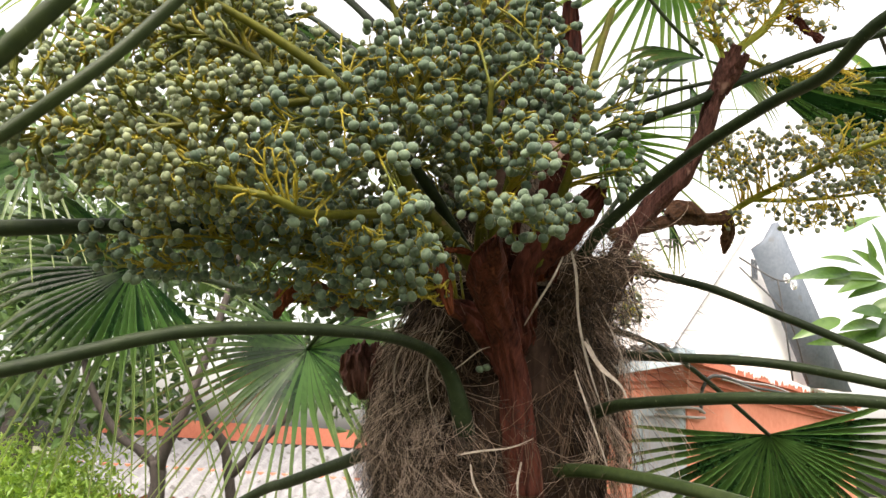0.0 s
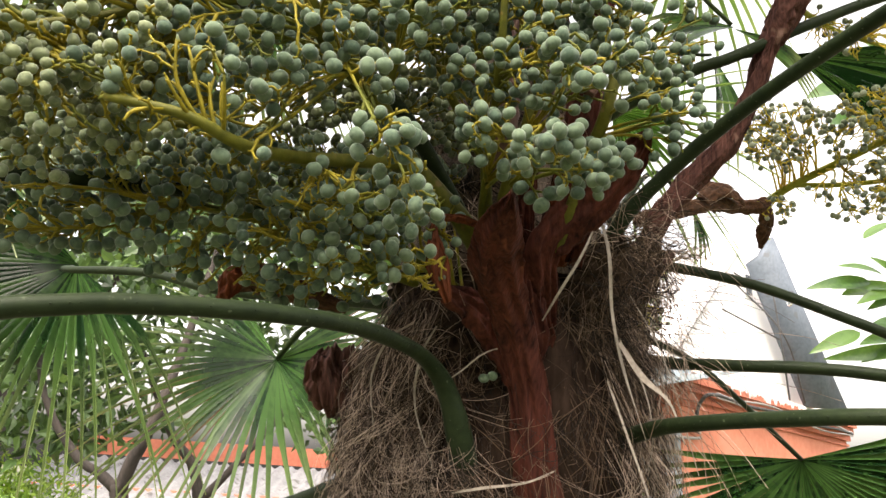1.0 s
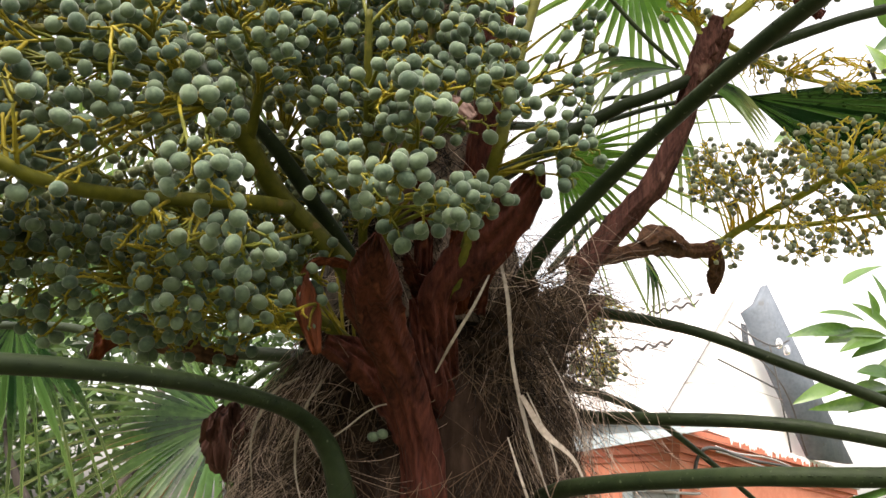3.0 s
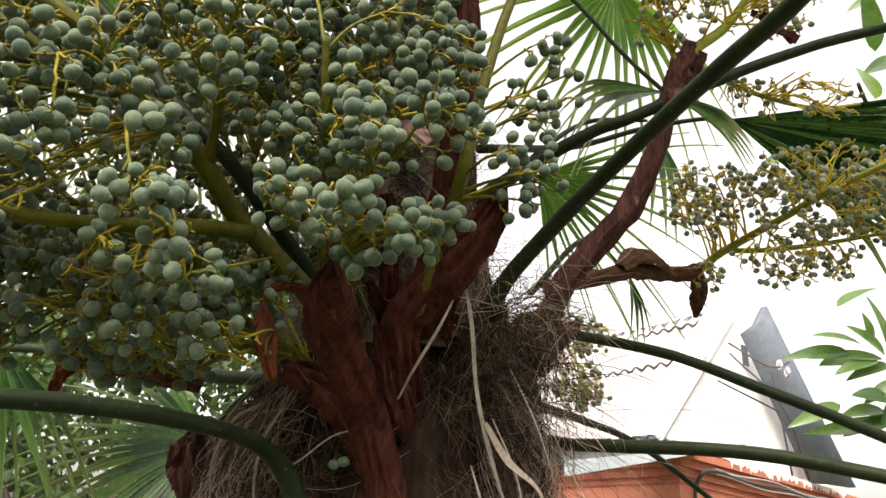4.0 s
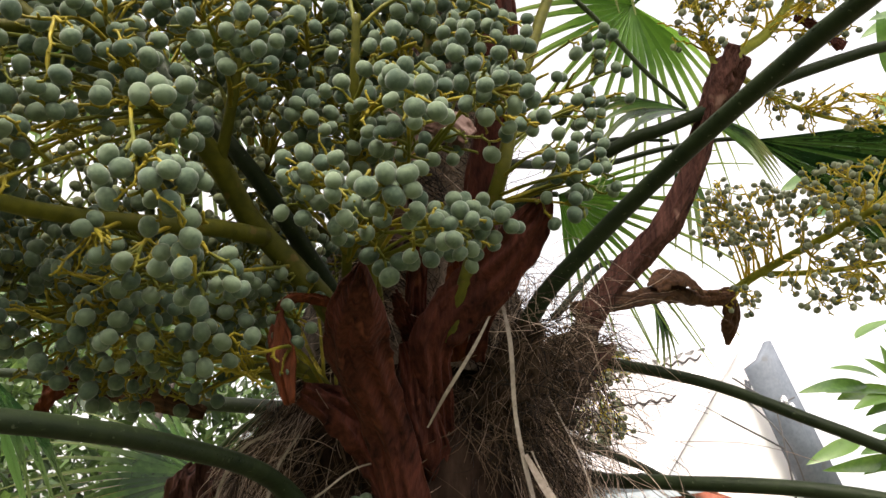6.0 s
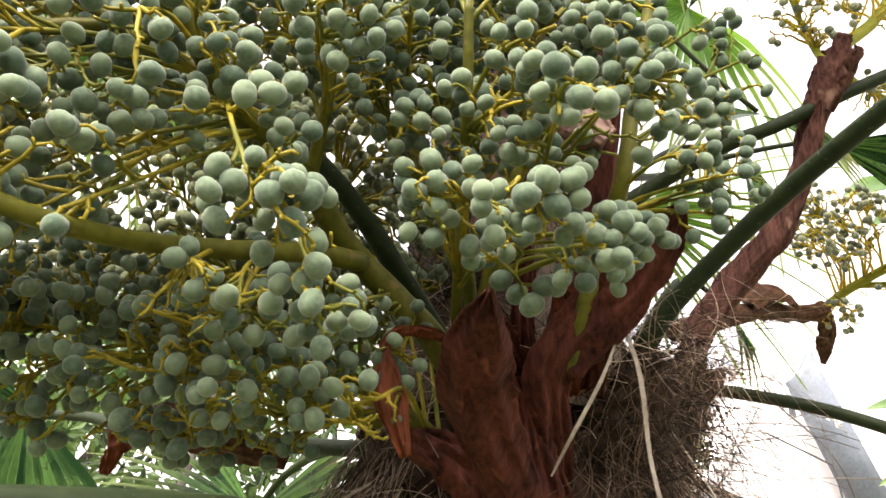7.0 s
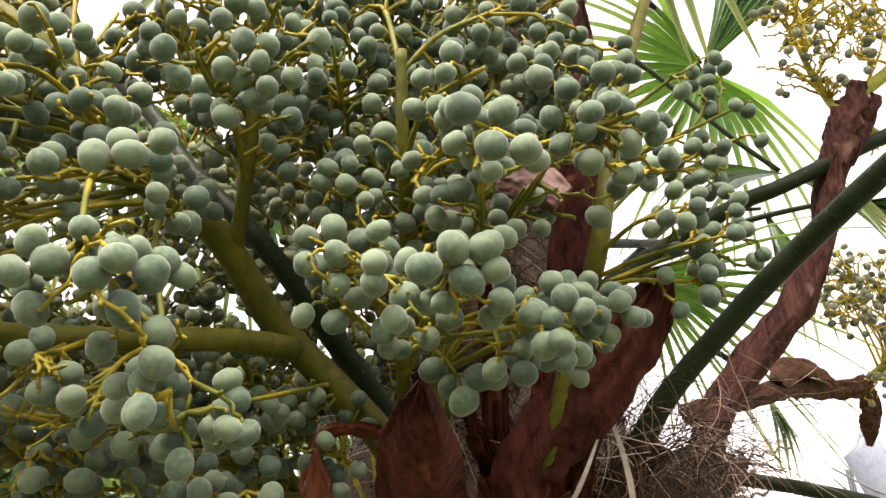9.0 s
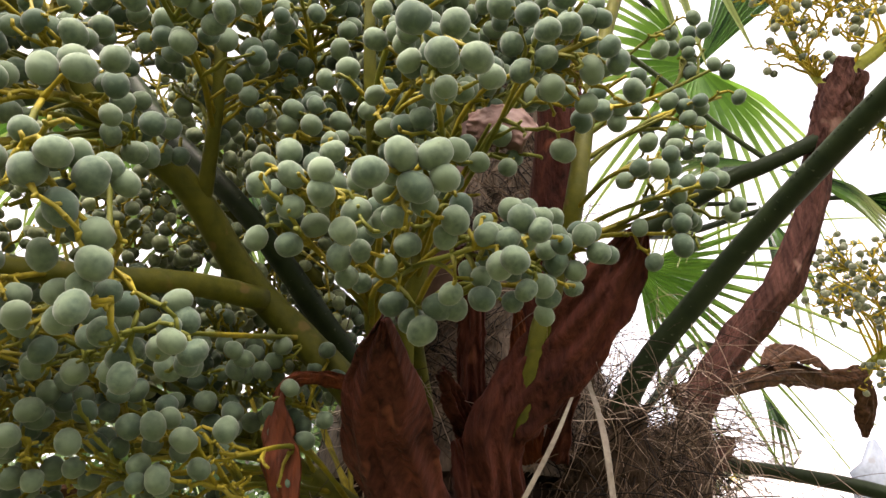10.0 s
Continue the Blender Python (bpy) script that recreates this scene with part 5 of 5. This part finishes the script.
# spheres kept free of fruit so stalks and bracts behind show from the camera
VIEW_CLEARINGS = (((0.116, 0.764, 1.895), 0.024), ((0.150, 0.870, 1.885), 0.016), ((0.160, 0.840, 1.915), 0.015), ((0.168, 0.845, 1.955), 0.015), ((0.172, 0.835, 1.995), 0.014), ((0.045, 0.840, 1.850), 0.012), ((0.0, 0.86, 1.815), 0.020), ((-0.002, 0.850, 1.775), 0.026), ((0.004, 0.850, 1.742), 0.026), ((0.010, 0.88, 1.715), 0.020),
           ((0.172, 0.872, 1.936), 0.020), ((0.168, 0.853, 1.919), 0.024), ((0.164, 0.828, 1.899), 0.024), ((0.179, 0.867, 1.971), 0.020), ((0.175, 0.848, 1.954), 0.024), ((0.171, 0.823, 1.934), 0.024), ((0.186, 0.867, 2.006), 0.020), ((0.182, 0.848, 1.989), 0.024), ((0.178, 0.823, 1.969), 0.024), ((0.193, 0.867, 2.041), 0.020), ((0.189, 0.848, 2.024), 0.024), ((0.185, 0.823, 2.004), 0.024), ((0.201, 0.867, 2.076), 0.020), ((0.197, 0.848, 2.059), 0.024), ((0.193, 0.823, 2.039), 0.024),
           ((-0.161, 0.850, 2.029), 0.016), ((-0.155, 0.819, 2.013), 0.018), ((-0.148, 0.784, 1.996), 0.018), ((-0.142, 0.749, 1.978), 0.018), ((-0.195, 0.848, 2.064), 0.016), ((-0.188, 0.817, 2.048), 0.018), ((-0.180, 0.783, 2.029), 0.018), ((-0.172, 0.749, 2.010), 0.018), ((-0.237, 0.845, 2.106), 0.016), ((-0.229, 0.816, 2.088), 0.018), ((-0.220, 0.783, 2.068), 0.018), ((-0.210, 0.749, 2.048), 0.018))


def free_place(p, gap):
    """True, and kept, if it lies in no sphere cleared for the camera's view and no earlier fruit is nearer than gap."""
    if any((p[0] - c[0]) ** 2 + (p[1] - c[1]) ** 2 + (p[2] - c[2]) ** 2 < r * r for c, r in VIEW_CLEARINGS):
        return False
    key = tuple(int(math.floor(c / CELL)) for c in p)
    for dx in (-1, 0, 1):
        for dy in (-1, 0, 1):
            for dz in (-1, 0, 1):
                for o in TAKEN.get((key[0] + dx, key[1] + dy, key[2] + dz), ()):
                    if (o[0] - p[0]) ** 2 + (o[1] - p[1]) ** 2 + (o[2] - p[2]) ** 2 < gap * gap:
                        return False
    TAKEN.setdefault(key, []).append(tuple(p))
    return True


def random_turn():
    q = rng.normal(size=4)
    w, x, y, z = q / np.linalg.norm(q)
    return np.array(((1 - 2 * (y * y + z * z), 2 * (x * y - z * w), 2 * (x * z + y * w)), (2 * (x * y + z * w), 1 - 2 * (x * x + z * z), 2 * (y * z - x * w)), (2 * (x * z - y * w), 2 * (y * z + x * w), 1 - 2 * (x * x + y * y))))


def ball(n, centre, radii):
    d = rng.normal(size=(n, 3))
    d /= np.linalg.norm(d, axis=1)[:, None]
    return np.array(centre) + d * (rng.random((n, 1)) ** (1 / 2.4)) * np.array(radii)


# foremost fruits, kept free for their own sprays
SPRAY_LEFT = (((-0.037, 0.680, 1.786), (-0.023, 0.692, 1.793), (-0.028, 0.690, 1.778), (-0.020, 0.702, 1.775), (-0.018, 0.703, 1.764)), ((-0.060, 0.690, 1.846), (-0.048, 0.694, 1.850), (-0.056, 0.698, 1.860), (-0.040, 0.700, 1.862)))
SPRAY_MID = (((0.073, 0.700, 1.801), (0.083, 0.702, 1.811), (0.088, 0.710, 1.802)), ((0.086, 0.683, 1.862), (0.101, 0.689, 1.865), (0.097, 0.686, 1.846), (0.110, 0.690, 1.847)),
             ((0.060, 0.816, 1.826), (0.068, 0.802, 1.805), (0.077, 0.803, 1.797), (0.084, 0.790, 1.785), (0.091, 0.786, 1.795), (0.097, 0.790, 1.797)), ((0.222, 0.856, 1.891), (0.222, 0.861, 1.879)))
for group in SPRAY_LEFT + SPRAY_MID:
    for c in group:
        free_place(c, 0.0)


def cluster(label, rachises, volumes, size=0.0056, single=0, mats=(TWIG,), bear=0.52, shapes=None, gap=1.85, thick=0.9, acute=1.0, skin=FRUIT, stalk=STALK, sprays=()):
    """A branched fruit stalk. rachises: (control points, radii). volumes: (centre, radii, main twigs, fruiting twigs).
    Fruiting twigs start from the nearest stem and bear fruit near their ends."""
    stem = Shape()
    nodes, dirs = [], []
    for pts, radii in rachises:
        p = spline(pts, 40)
        stem.tube(p, radii, 9, rough=0.02)
        nodes.append(p[11:])
        dirs.append(np.gradient(p, axis=0)[11:])
    body = part("infructescence", stem, stalk, palm, label)
    twigs = Shape()
    base_nodes, base_dirs = np.concatenate(nodes), np.concatenate(dirs)
    all_nodes, all_dirs = [base_nodes], [base_dirs]

    def grow(tip, pool, pdirs, back, sag):
        dist = np.linalg.norm(pool - tip, axis=1)
        along = ((tip - pool) * pdirs).sum(axis=1) / (np.linalg.norm(pdirs, axis=1) + 1e-9)
        score = dist + back * np.maximum(0, 0.62 * dist - along)
        i = int(np.argmin(score))
        a = pool[i]
        d0 = pdirs[i] / (np.linalg.norm(pdirs[i]) + 1e-9)
        ln = np.linalg.norm(tip - a)
        mid = a + (tip - a) * 0.45 + d0 * ln * 0.09 + rng.normal(size=3) * ln * 0.05 + np.array((0, 0, sag * ln))
        return spline([a, mid, tip], 12), ln

    for centre, radii, mains, _ in volumes:
        for tip in ball(mains, centre, np.array(radii) * 0.95):
            p, ln = grow(tip, base_nodes, base_dirs, 1.4 * acute, 0.0)
            twigs.tube(p, [0.0021 * thick, 0.0017 * thick, 0.0012 * thick], 6, rough=0.10)
            all_nodes.append(p[3:])
            all_dirs.append(np.gradient(p, axis=0)[3:])
    pool, pdirs = np.concatenate(all_nodes), np.concatenate(all_dirs)
    spots = []
    for centres in sprays:
        c = np.array(centres, float)
        end = c.mean(axis=0)
        p, ln = grow(end, pool, pdirs, 1.2 * acute, 0.16)
        twigs.tube(p, [0.0016 * thick, 0.0013 * thick, 0.0010 * thick], 6, rough=0.3)
        for f in c:
            a = p[6 + int(np.argmin(np.linalg.norm(p[6:] - f, axis=1)))]
            twigs.tube([a, (a + f) / 2 + rng.normal(size=3) * 0.001, f], [0.0012 * thick, 0.0009 * thick], 5)
            spots.append((f, 0.0064 * rng.uniform(0.94, 1.06)))
    for centre, radii, _, ends in volumes:
        for tip in ball(int(ends * 1.4), centre, radii):
            p, ln = grow(tip, pool, pdirs, 1.2 * acute, 0.0)
            arc = np.concatenate([[0], np.cumsum(np.linalg.norm(np.diff(p, axis=0), axis=1))])
            first = max(0.3 * arc[-1], arc[-1] - rng.uniform(0.045, 0.075))
            where = np.arange(arc[-1], first, -1.05 * size)[::-1]
            turn = rng.uniform(0, 6.28)
            path, marks = [p[0]] + [p[i] for i in range(1, 12) if arc[i] < first - 0.004], []
            for k, at_arc in enumerate(where):
                c = np.array([np.interp(at_arc, arc, p[:, a]) for a in range(3)])
                i = min(10, int(np.searchsorted(arc, at_arc)))
                t = p[i + 1 if i < 11 else i] - p[i - 1 if i else 0]
                t = t / (np.linalg.norm(t) + 1e-9)
                a = np.cross(t, (0.31, 0.2, 0.93))
                a /= np.linalg.norm(a) + 1e-9
                b = np.cross(t, a)
                ang = turn + k * 2.4 + rng.normal() * 0.4
                out = math.cos(ang) * a + math.sin(ang) * b + 0.35 * t
                out /= np.linalg.norm(out)
                c = c + out * 0.0011
                path.append(c)
                marks.append((c, out))
            if len(path) > 1:
                twigs.tube(path, [0.0015 * thick, 0.0012 * thick, 0.0010 * thick], 5, rough=0.22)
            for c, out in marks:
                r = size * rng.uniform(0.86, 1.12)
                f = c + out * (r * 0.92 + rng.uniform(0.0012, 0.0042))
                if rng.random() < bear and free_place(f, gap * size):
                    spots.append((f, r))
                    if rng.random() < 0.35:
                        g = np.cross(out, rng.normal(size=3))
                        g = f + g / np.linalg.norm(g) * r * 1.5
                        if free_place(g, 1.45 * size):
                            spots.append((g, r * rng.uniform(0.85, 1.0)))
                    twigs.tube([c, (c + f) / 2 + rng.normal(size=3) * 0.0006, f], [0.0011 * thick, 0.0009 * thick], 4)
                else:
                    twigs.tube([c, c + out * rng.uniform(0.0015, 0.0035)], [0.0012 * thick, 0.0016 * thick, 0.0008 * thick], 5)
    tagged(part("twig", twigs, mats[0], body, "thin yellow fruiting twigs"), kind="stuff")
    forms = shapes or COARSE
    rest = Shape()
    for k, (c, r) in enumerate(spots):
        if k < single:
            ob = part("fruit", FINE[k % len(FINE)], FRUIT_ONE, body)
            t = Matrix(random_turn().tolist()).to_4x4()
            ob.matrix_world = Matrix.Translation(Vector(c)) @ t @ Matrix.Diagonal((r, r, r, 1))
        else:
            co, faces = forms[k % len(forms)]
            rest.add(c + (co * r) @ random_turn().T, faces)
    if rest.count:
        tagged(part("fruit", rest, skin, body, "many small round grey-green fruits"), kind="stuff")


GREEN = "branching cluster of round grey-green fruit on yellow stalks"
# front left, on the thick green stalk
cluster(GREEN, [([(0.080, 1.010, 1.720), (0.056, 0.965, 1.770), (0.027, 0.922, 1.808), (-0.006, 0.905, 1.838), (-0.040, 0.880, 1.866), (-0.070, 0.831, 1.902), (-0.103, 0.778, 1.910), (-0.130, 0.723, 1.942), (-0.199, 0.688, 1.976), (-0.27, 0.653, 2.00)], [0.0105, 0.0108, 0.0102, 0.0095, 0.0075, 0.006, 0.004]),
                              ([(-0.062, 0.845, 1.893), (-0.045, 0.79, 1.945), (-0.05, 0.76, 2.02)], [0.005, 0.004, 0.003])],
                      [((-0.042, 0.690, 1.793), (0.026, 0.022, 0.026), 2, 11), ((-0.024, 0.705, 1.765), (0.022, 0.022, 0.018), 1, 6), ((-0.014, 0.755, 1.757), (0.022, 0.030, 0.015), 1, 8), ((-0.145, 0.696, 1.803), (0.036, 0.030, 0.055), 3, 10),
                       ((-0.098, 0.692, 1.901), (0.050, 0.032, 0.032), 3, 10), ((-0.094, 0.733, 1.867), (0.060, 0.040, 0.045), 5, 16), ((-0.015, 0.70, 1.913), (0.030, 0.025, 0.020), 2, 7), ((-0.17, 0.71, 1.87), (0.08, 0.06, 0.10), 8, 52), ((-0.10, 0.77, 1.97), (0.12, 0.07, 0.08), 12, 62)], single=150, sprays=SPRAY_LEFT)
# front left, outer end of the same head
cluster("branching cluster of yellowish-green fruit on yellow stalks", [([(-0.14, 0.733, 1.915), (-0.19, 0.72, 1.945), (-0.25, 0.71, 1.975), (-0.36, 0.69, 2.00)], [0.005, 0.004, 0.003]), ([(-0.16, 0.73, 1.925), (-0.22, 0.71, 1.90), (-0.30, 0.70, 1.87), (-0.42, 0.69, 1.86)], [0.005, 0.004, 0.003])],
                      [((-0.29, 0.71, 1.86), (0.11, 0.09, 0.11), 20, 200), ((-0.42, 0.72, 1.90), (0.09, 0.08, 0.11), 10, 100), ((-0.30, 0.74, 2.03), (0.15, 0.10, 0.10), 16, 180)], size=0.0046, thick=1.15, shapes=TINY, skin=FRUIT_YELLOW)
# front left, on the yellow side stalk
cluster("yellow branching fruit stalk with few grey-green fruits", [([(-0.026, 0.878, 1.850), (-0.050, 0.838, 1.836), (-0.085, 0.800, 1.818), (-0.123, 0.757, 1.800), (-0.145, 0.695, 1.780), (-0.175, 0.665, 1.785), (-0.225, 0.655, 1.79)], [0.0075, 0.0065, 0.0055, 0.0045, 0.003])],
                      [((-0.08, 0.755, 1.772), (0.050, 0.040, 0.024), 4, 26), ((-0.20, 0.665, 1.81), (0.07, 0.030, 0.045), 14, 30)], bear=0.18, mats=(TWIG,), thick=0.8)
# centre, hanging over the bracts
cluster(GREEN, [([(0.06, 0.92, 1.79), (0.062, 0.885, 1.83), (0.075, 0.85, 1.88), (0.09, 0.825, 1.955), (0.10, 0.80, 2.06)], [0.0065, 0.006, 0.005, 0.003]),
                              ([(0.055, 0.955, 1.77), (0.043, 0.913, 1.811), (0.043, 0.865, 1.846), (0.045, 0.830, 1.898), (0.045, 0.785, 1.937), (0.044, 0.76, 1.98)], [0.0040, 0.0042, 0.0042, 0.003]),
                              ([(0.130, 0.965, 1.80), (0.142, 0.933, 1.854), (0.155, 0.921, 1.899), (0.166, 0.889, 1.938), (0.177, 0.882, 2.006), (0.195, 0.884, 2.09), (0.217, 0.885, 2.17)], [0.0075, 0.0072, 0.0068, 0.0060, 0.0048])],
                      [((0.077, 0.722, 1.815), (0.028, 0.020, 0.024), 3, 13), ((0.094, 0.706, 1.868), (0.020, 0.016, 0.020), 1, 5), ((0.146, 0.732, 1.893), (0.016, 0.016, 0.016), 1, 4), ((0.088, 0.727, 1.902), (0.030, 0.025, 0.025), 2, 8), ((0.140, 0.725, 1.90), (0.022, 0.022, 0.030), 2, 8),
                       ((0.097, 0.765, 1.815), (0.050, 0.030, 0.022), 4, 24), ((0.135, 0.810, 1.835), (0.040, 0.025, 0.025), 4, 22), ((0.035, 0.755, 1.83), (0.030, 0.030, 0.030), 3, 14), ((0.10, 0.77, 1.90), (0.09, 0.05, 0.05), 7, 44),
                       ((0.222, 0.868, 1.915), (0.036, 0.035, 0.045), 6, 22), ((0.08, 0.83, 2.05), (0.11, 0.07, 0.09), 12, 70), ((0.238, 0.880, 2.02), (0.045, 0.040, 0.07), 8, 16), ((0.11, 0.80, 1.99), (0.08, 0.05, 0.05), 8, 60)], single=140, sprays=SPRAY_MID)
# centre, upper back
cluster("sparse upper cluster of grey-green fruit on mustard stalks", [([(0.06, 1.04, 1.84), (0.045, 0.96, 1.92), (0.035, 0.90, 2.00), (0.03, 0.85, 2.10), (0.02, 0.82, 2.20)], [0.0065, 0.006, 0.005, 0.003]), ([(0.05, 0.98, 1.90), (-0.01, 0.90, 1.97), (-0.06, 0.84, 2.05), (-0.10, 0.80, 2.14)], [0.0055, 0.005, 0.003])],
                      [((0.03, 0.82, 1.96), (0.07, 0.05, 0.08), 14, 90), ((-0.01, 0.82, 2.07), (0.09, 0.06, 0.07), 14, 90), ((-0.05, 0.76, 1.99), (0.09, 0.05, 0.05), 8, 36), ((0.06, 0.88, 2.18), (0.16, 0.08, 0.08), 14, 80)], bear=0.36, thick=1.0)
# left, lower and further back
cluster(GREEN, [([(0.095, 1.03, 1.68), (0.055, 1.012, 1.733), (0.022, 0.985, 1.757), (-0.015, 0.960, 1.776), (-0.065, 0.945, 1.798), (-0.142, 0.935, 1.80), (-0.24, 0.89, 1.80)], [0.007, 0.0068, 0.006, 0.004]),
                              ([(-0.02, 1.06, 1.78), (-0.14, 1.0, 1.80), (-0.26, 0.95, 1.80), (-0.38, 0.90, 1.79)], [0.007, 0.006, 0.004])],
                      [((-0.09, 0.83, 1.745), (0.080, 0.050, 0.035), 8, 50), ((-0.02, 0.85, 1.735), (0.040, 0.035, 0.022), 3, 18), ((-0.11, 0.82, 1.785), (0.060, 0.040, 0.025), 4, 18), ((-0.20, 0.84, 1.745), (0.11, 0.06, 0.035), 8, 46),
                       ((-0.33, 0.82, 1.76), (0.13, 0.08, 0.045), 8, 60), ((-0.30, 0.90, 1.83), (0.13, 0.07, 0.05), 6, 40), ((-0.04, 0.90, 1.805), (0.06, 0.04, 0.045), 6, 55), ((-0.14, 0.88, 1.83), (0.10, 0.05, 0.05), 8, 75), ((-0.26, 0.85, 1.79), (0.10, 0.05, 0.04), 6, 50), ((-0.07, 1.04, 1.89), (0.10, 0.04, 0.06), 8, 70), ((-0.13, 0.95, 1.744), (0.09, 0.04, 0.022), 5, 42)], gap=2.3, bear=0.44)
# left, high and far
cluster(GREEN, [([(0.02, 1.08, 1.92), (-0.10, 1.02, 2.00), (-0.25, 0.95, 2.08), (-0.42, 0.88, 2.14)], [0.008, 0.007, 0.004]),
                              ([(-0.02, 1.08, 1.88), (-0.2, 1.02, 1.92), (-0.42, 0.98, 1.95)], [0.007, 0.006, 0.003])],
                      [((-0.28, 0.98, 2.05), (0.24, 0.10, 0.14), 20, 150), ((-0.30, 1.0, 1.92), (0.22, 0.10, 0.09), 14, 110), ((-0.10, 0.97, 2.04), (0.14, 0.08, 0.14), 16, 130), ((-0.02, 1.05, 1.98), (0.09, 0.04, 0.08), 8, 60), ((-0.02, 0.99, 2.12), (0.13, 0.05, 0.10), 10, 80), ((-0.12, 0.99, 1.88), (0.14, 0.06, 0.06), 10, 90)], shapes=TINY, skin=FRUIT_YELLOW)
# right, on the dry stump
cluster("sparse cluster of small fruit on ochre stalks", [([(0.448, 1.055, 2.190), (0.472, 1.060, 2.230), (0.515, 1.063, 2.27), (0.555, 1.063, 2.33), (0.60, 1.05, 2.42)], [0.008, 0.0075, 0.006, 0.003]),
                      ([(0.446, 1.055, 2.188), (0.437, 1.068, 2.257), (0.420, 1.060, 2.34)], [0.005, 0.004, 0.002]), ([(0.47, 1.07, 2.22), (0.527, 1.15, 2.262), (0.622, 1.212, 2.273), (0.72, 1.235, 2.27), (0.80, 1.24, 2.285)], [0.005, 0.004, 0.002])],
                      [((0.43, 1.03, 2.29), (0.07, 0.05, 0.075), 10, 100), ((0.56, 1.05, 2.33), (0.09, 0.06, 0.08), 10, 110), ((0.66, 1.19, 2.26), (0.14, 0.05, 0.04), 8, 50)], size=0.0048, mats=(TWIG_OLD,), skin=FRUIT_BACKLIT, bear=0.11, shapes=TINY, gap=2.6, thick=0.95, acute=0.5, stalk=STALK_YOUNG_BACKLIT)
# right, far
cluster(GREEN, [([(0.567, 1.440, 2.060), (0.603, 1.462, 2.078), (0.639, 1.435, 2.103), (0.696, 1.332, 2.121), (0.734, 1.227, 2.127), (0.782, 1.107, 2.125)], [0.0085, 0.0075, 0.006, 0.0035]),
                      ([(0.639, 1.435, 2.103), (0.70, 1.39, 2.09), (0.76, 1.33, 2.08), (0.84, 1.27, 2.08)], [0.005, 0.0045, 0.0025])],
                      [((0.59, 1.36, 2.165), (0.085, 0.06, 0.07), 16, 100), ((0.74, 1.26, 2.13), (0.13, 0.07, 0.10), 24, 190), ((0.70, 1.31, 2.035), (0.10, 0.05, 0.045), 9, 55), ((0.84, 1.20, 2.10), (0.08, 0.06, 0.10), 10, 70), ((0.60, 1.42, 2.05), (0.05, 0.04, 0.022), 3, 10)], size=0.0049, shapes=TINY, skin=FRUIT_BACKLIT, bear=0.34, gap=2.4, thick=0.95, acute=0.35, mats=(TWIG_OLD,), stalk=STALK_YOUNG_BACKLIT)
# behind the trunk
cluster(GREEN, [([(0.25, 1.45, 1.85), (0.34, 1.6, 1.98), (0.40, 1.70, 2.02)], [0.007, 0.006, 0.003])],
                      [((0.465, 1.72, 2.02), (0.06, 0.05, 0.04), 6, 30), ((0.445, 1.72, 1.905), (0.06, 0.05, 0.06), 6, 36)], size=0.0052, shapes=TINY, skin=FRUIT_BACKLIT, mats=(TWIG_OLD,), stalk=STALK_YOUNG_BACKLIT)
for c in ((0.058, 0.992, 1.664), (0.067, 0.991, 1.667)):
    ob = tagged(part("fruit", FINE[0], FRUIT_ONE), "fallen grey-green fruit caught in the trunk fibre", "fruit", "fallen fruits")
    ob.matrix_world = Matrix.Translation(c) @ Matrix.Diagonal((0.005, 0.005, 0.005, 1))
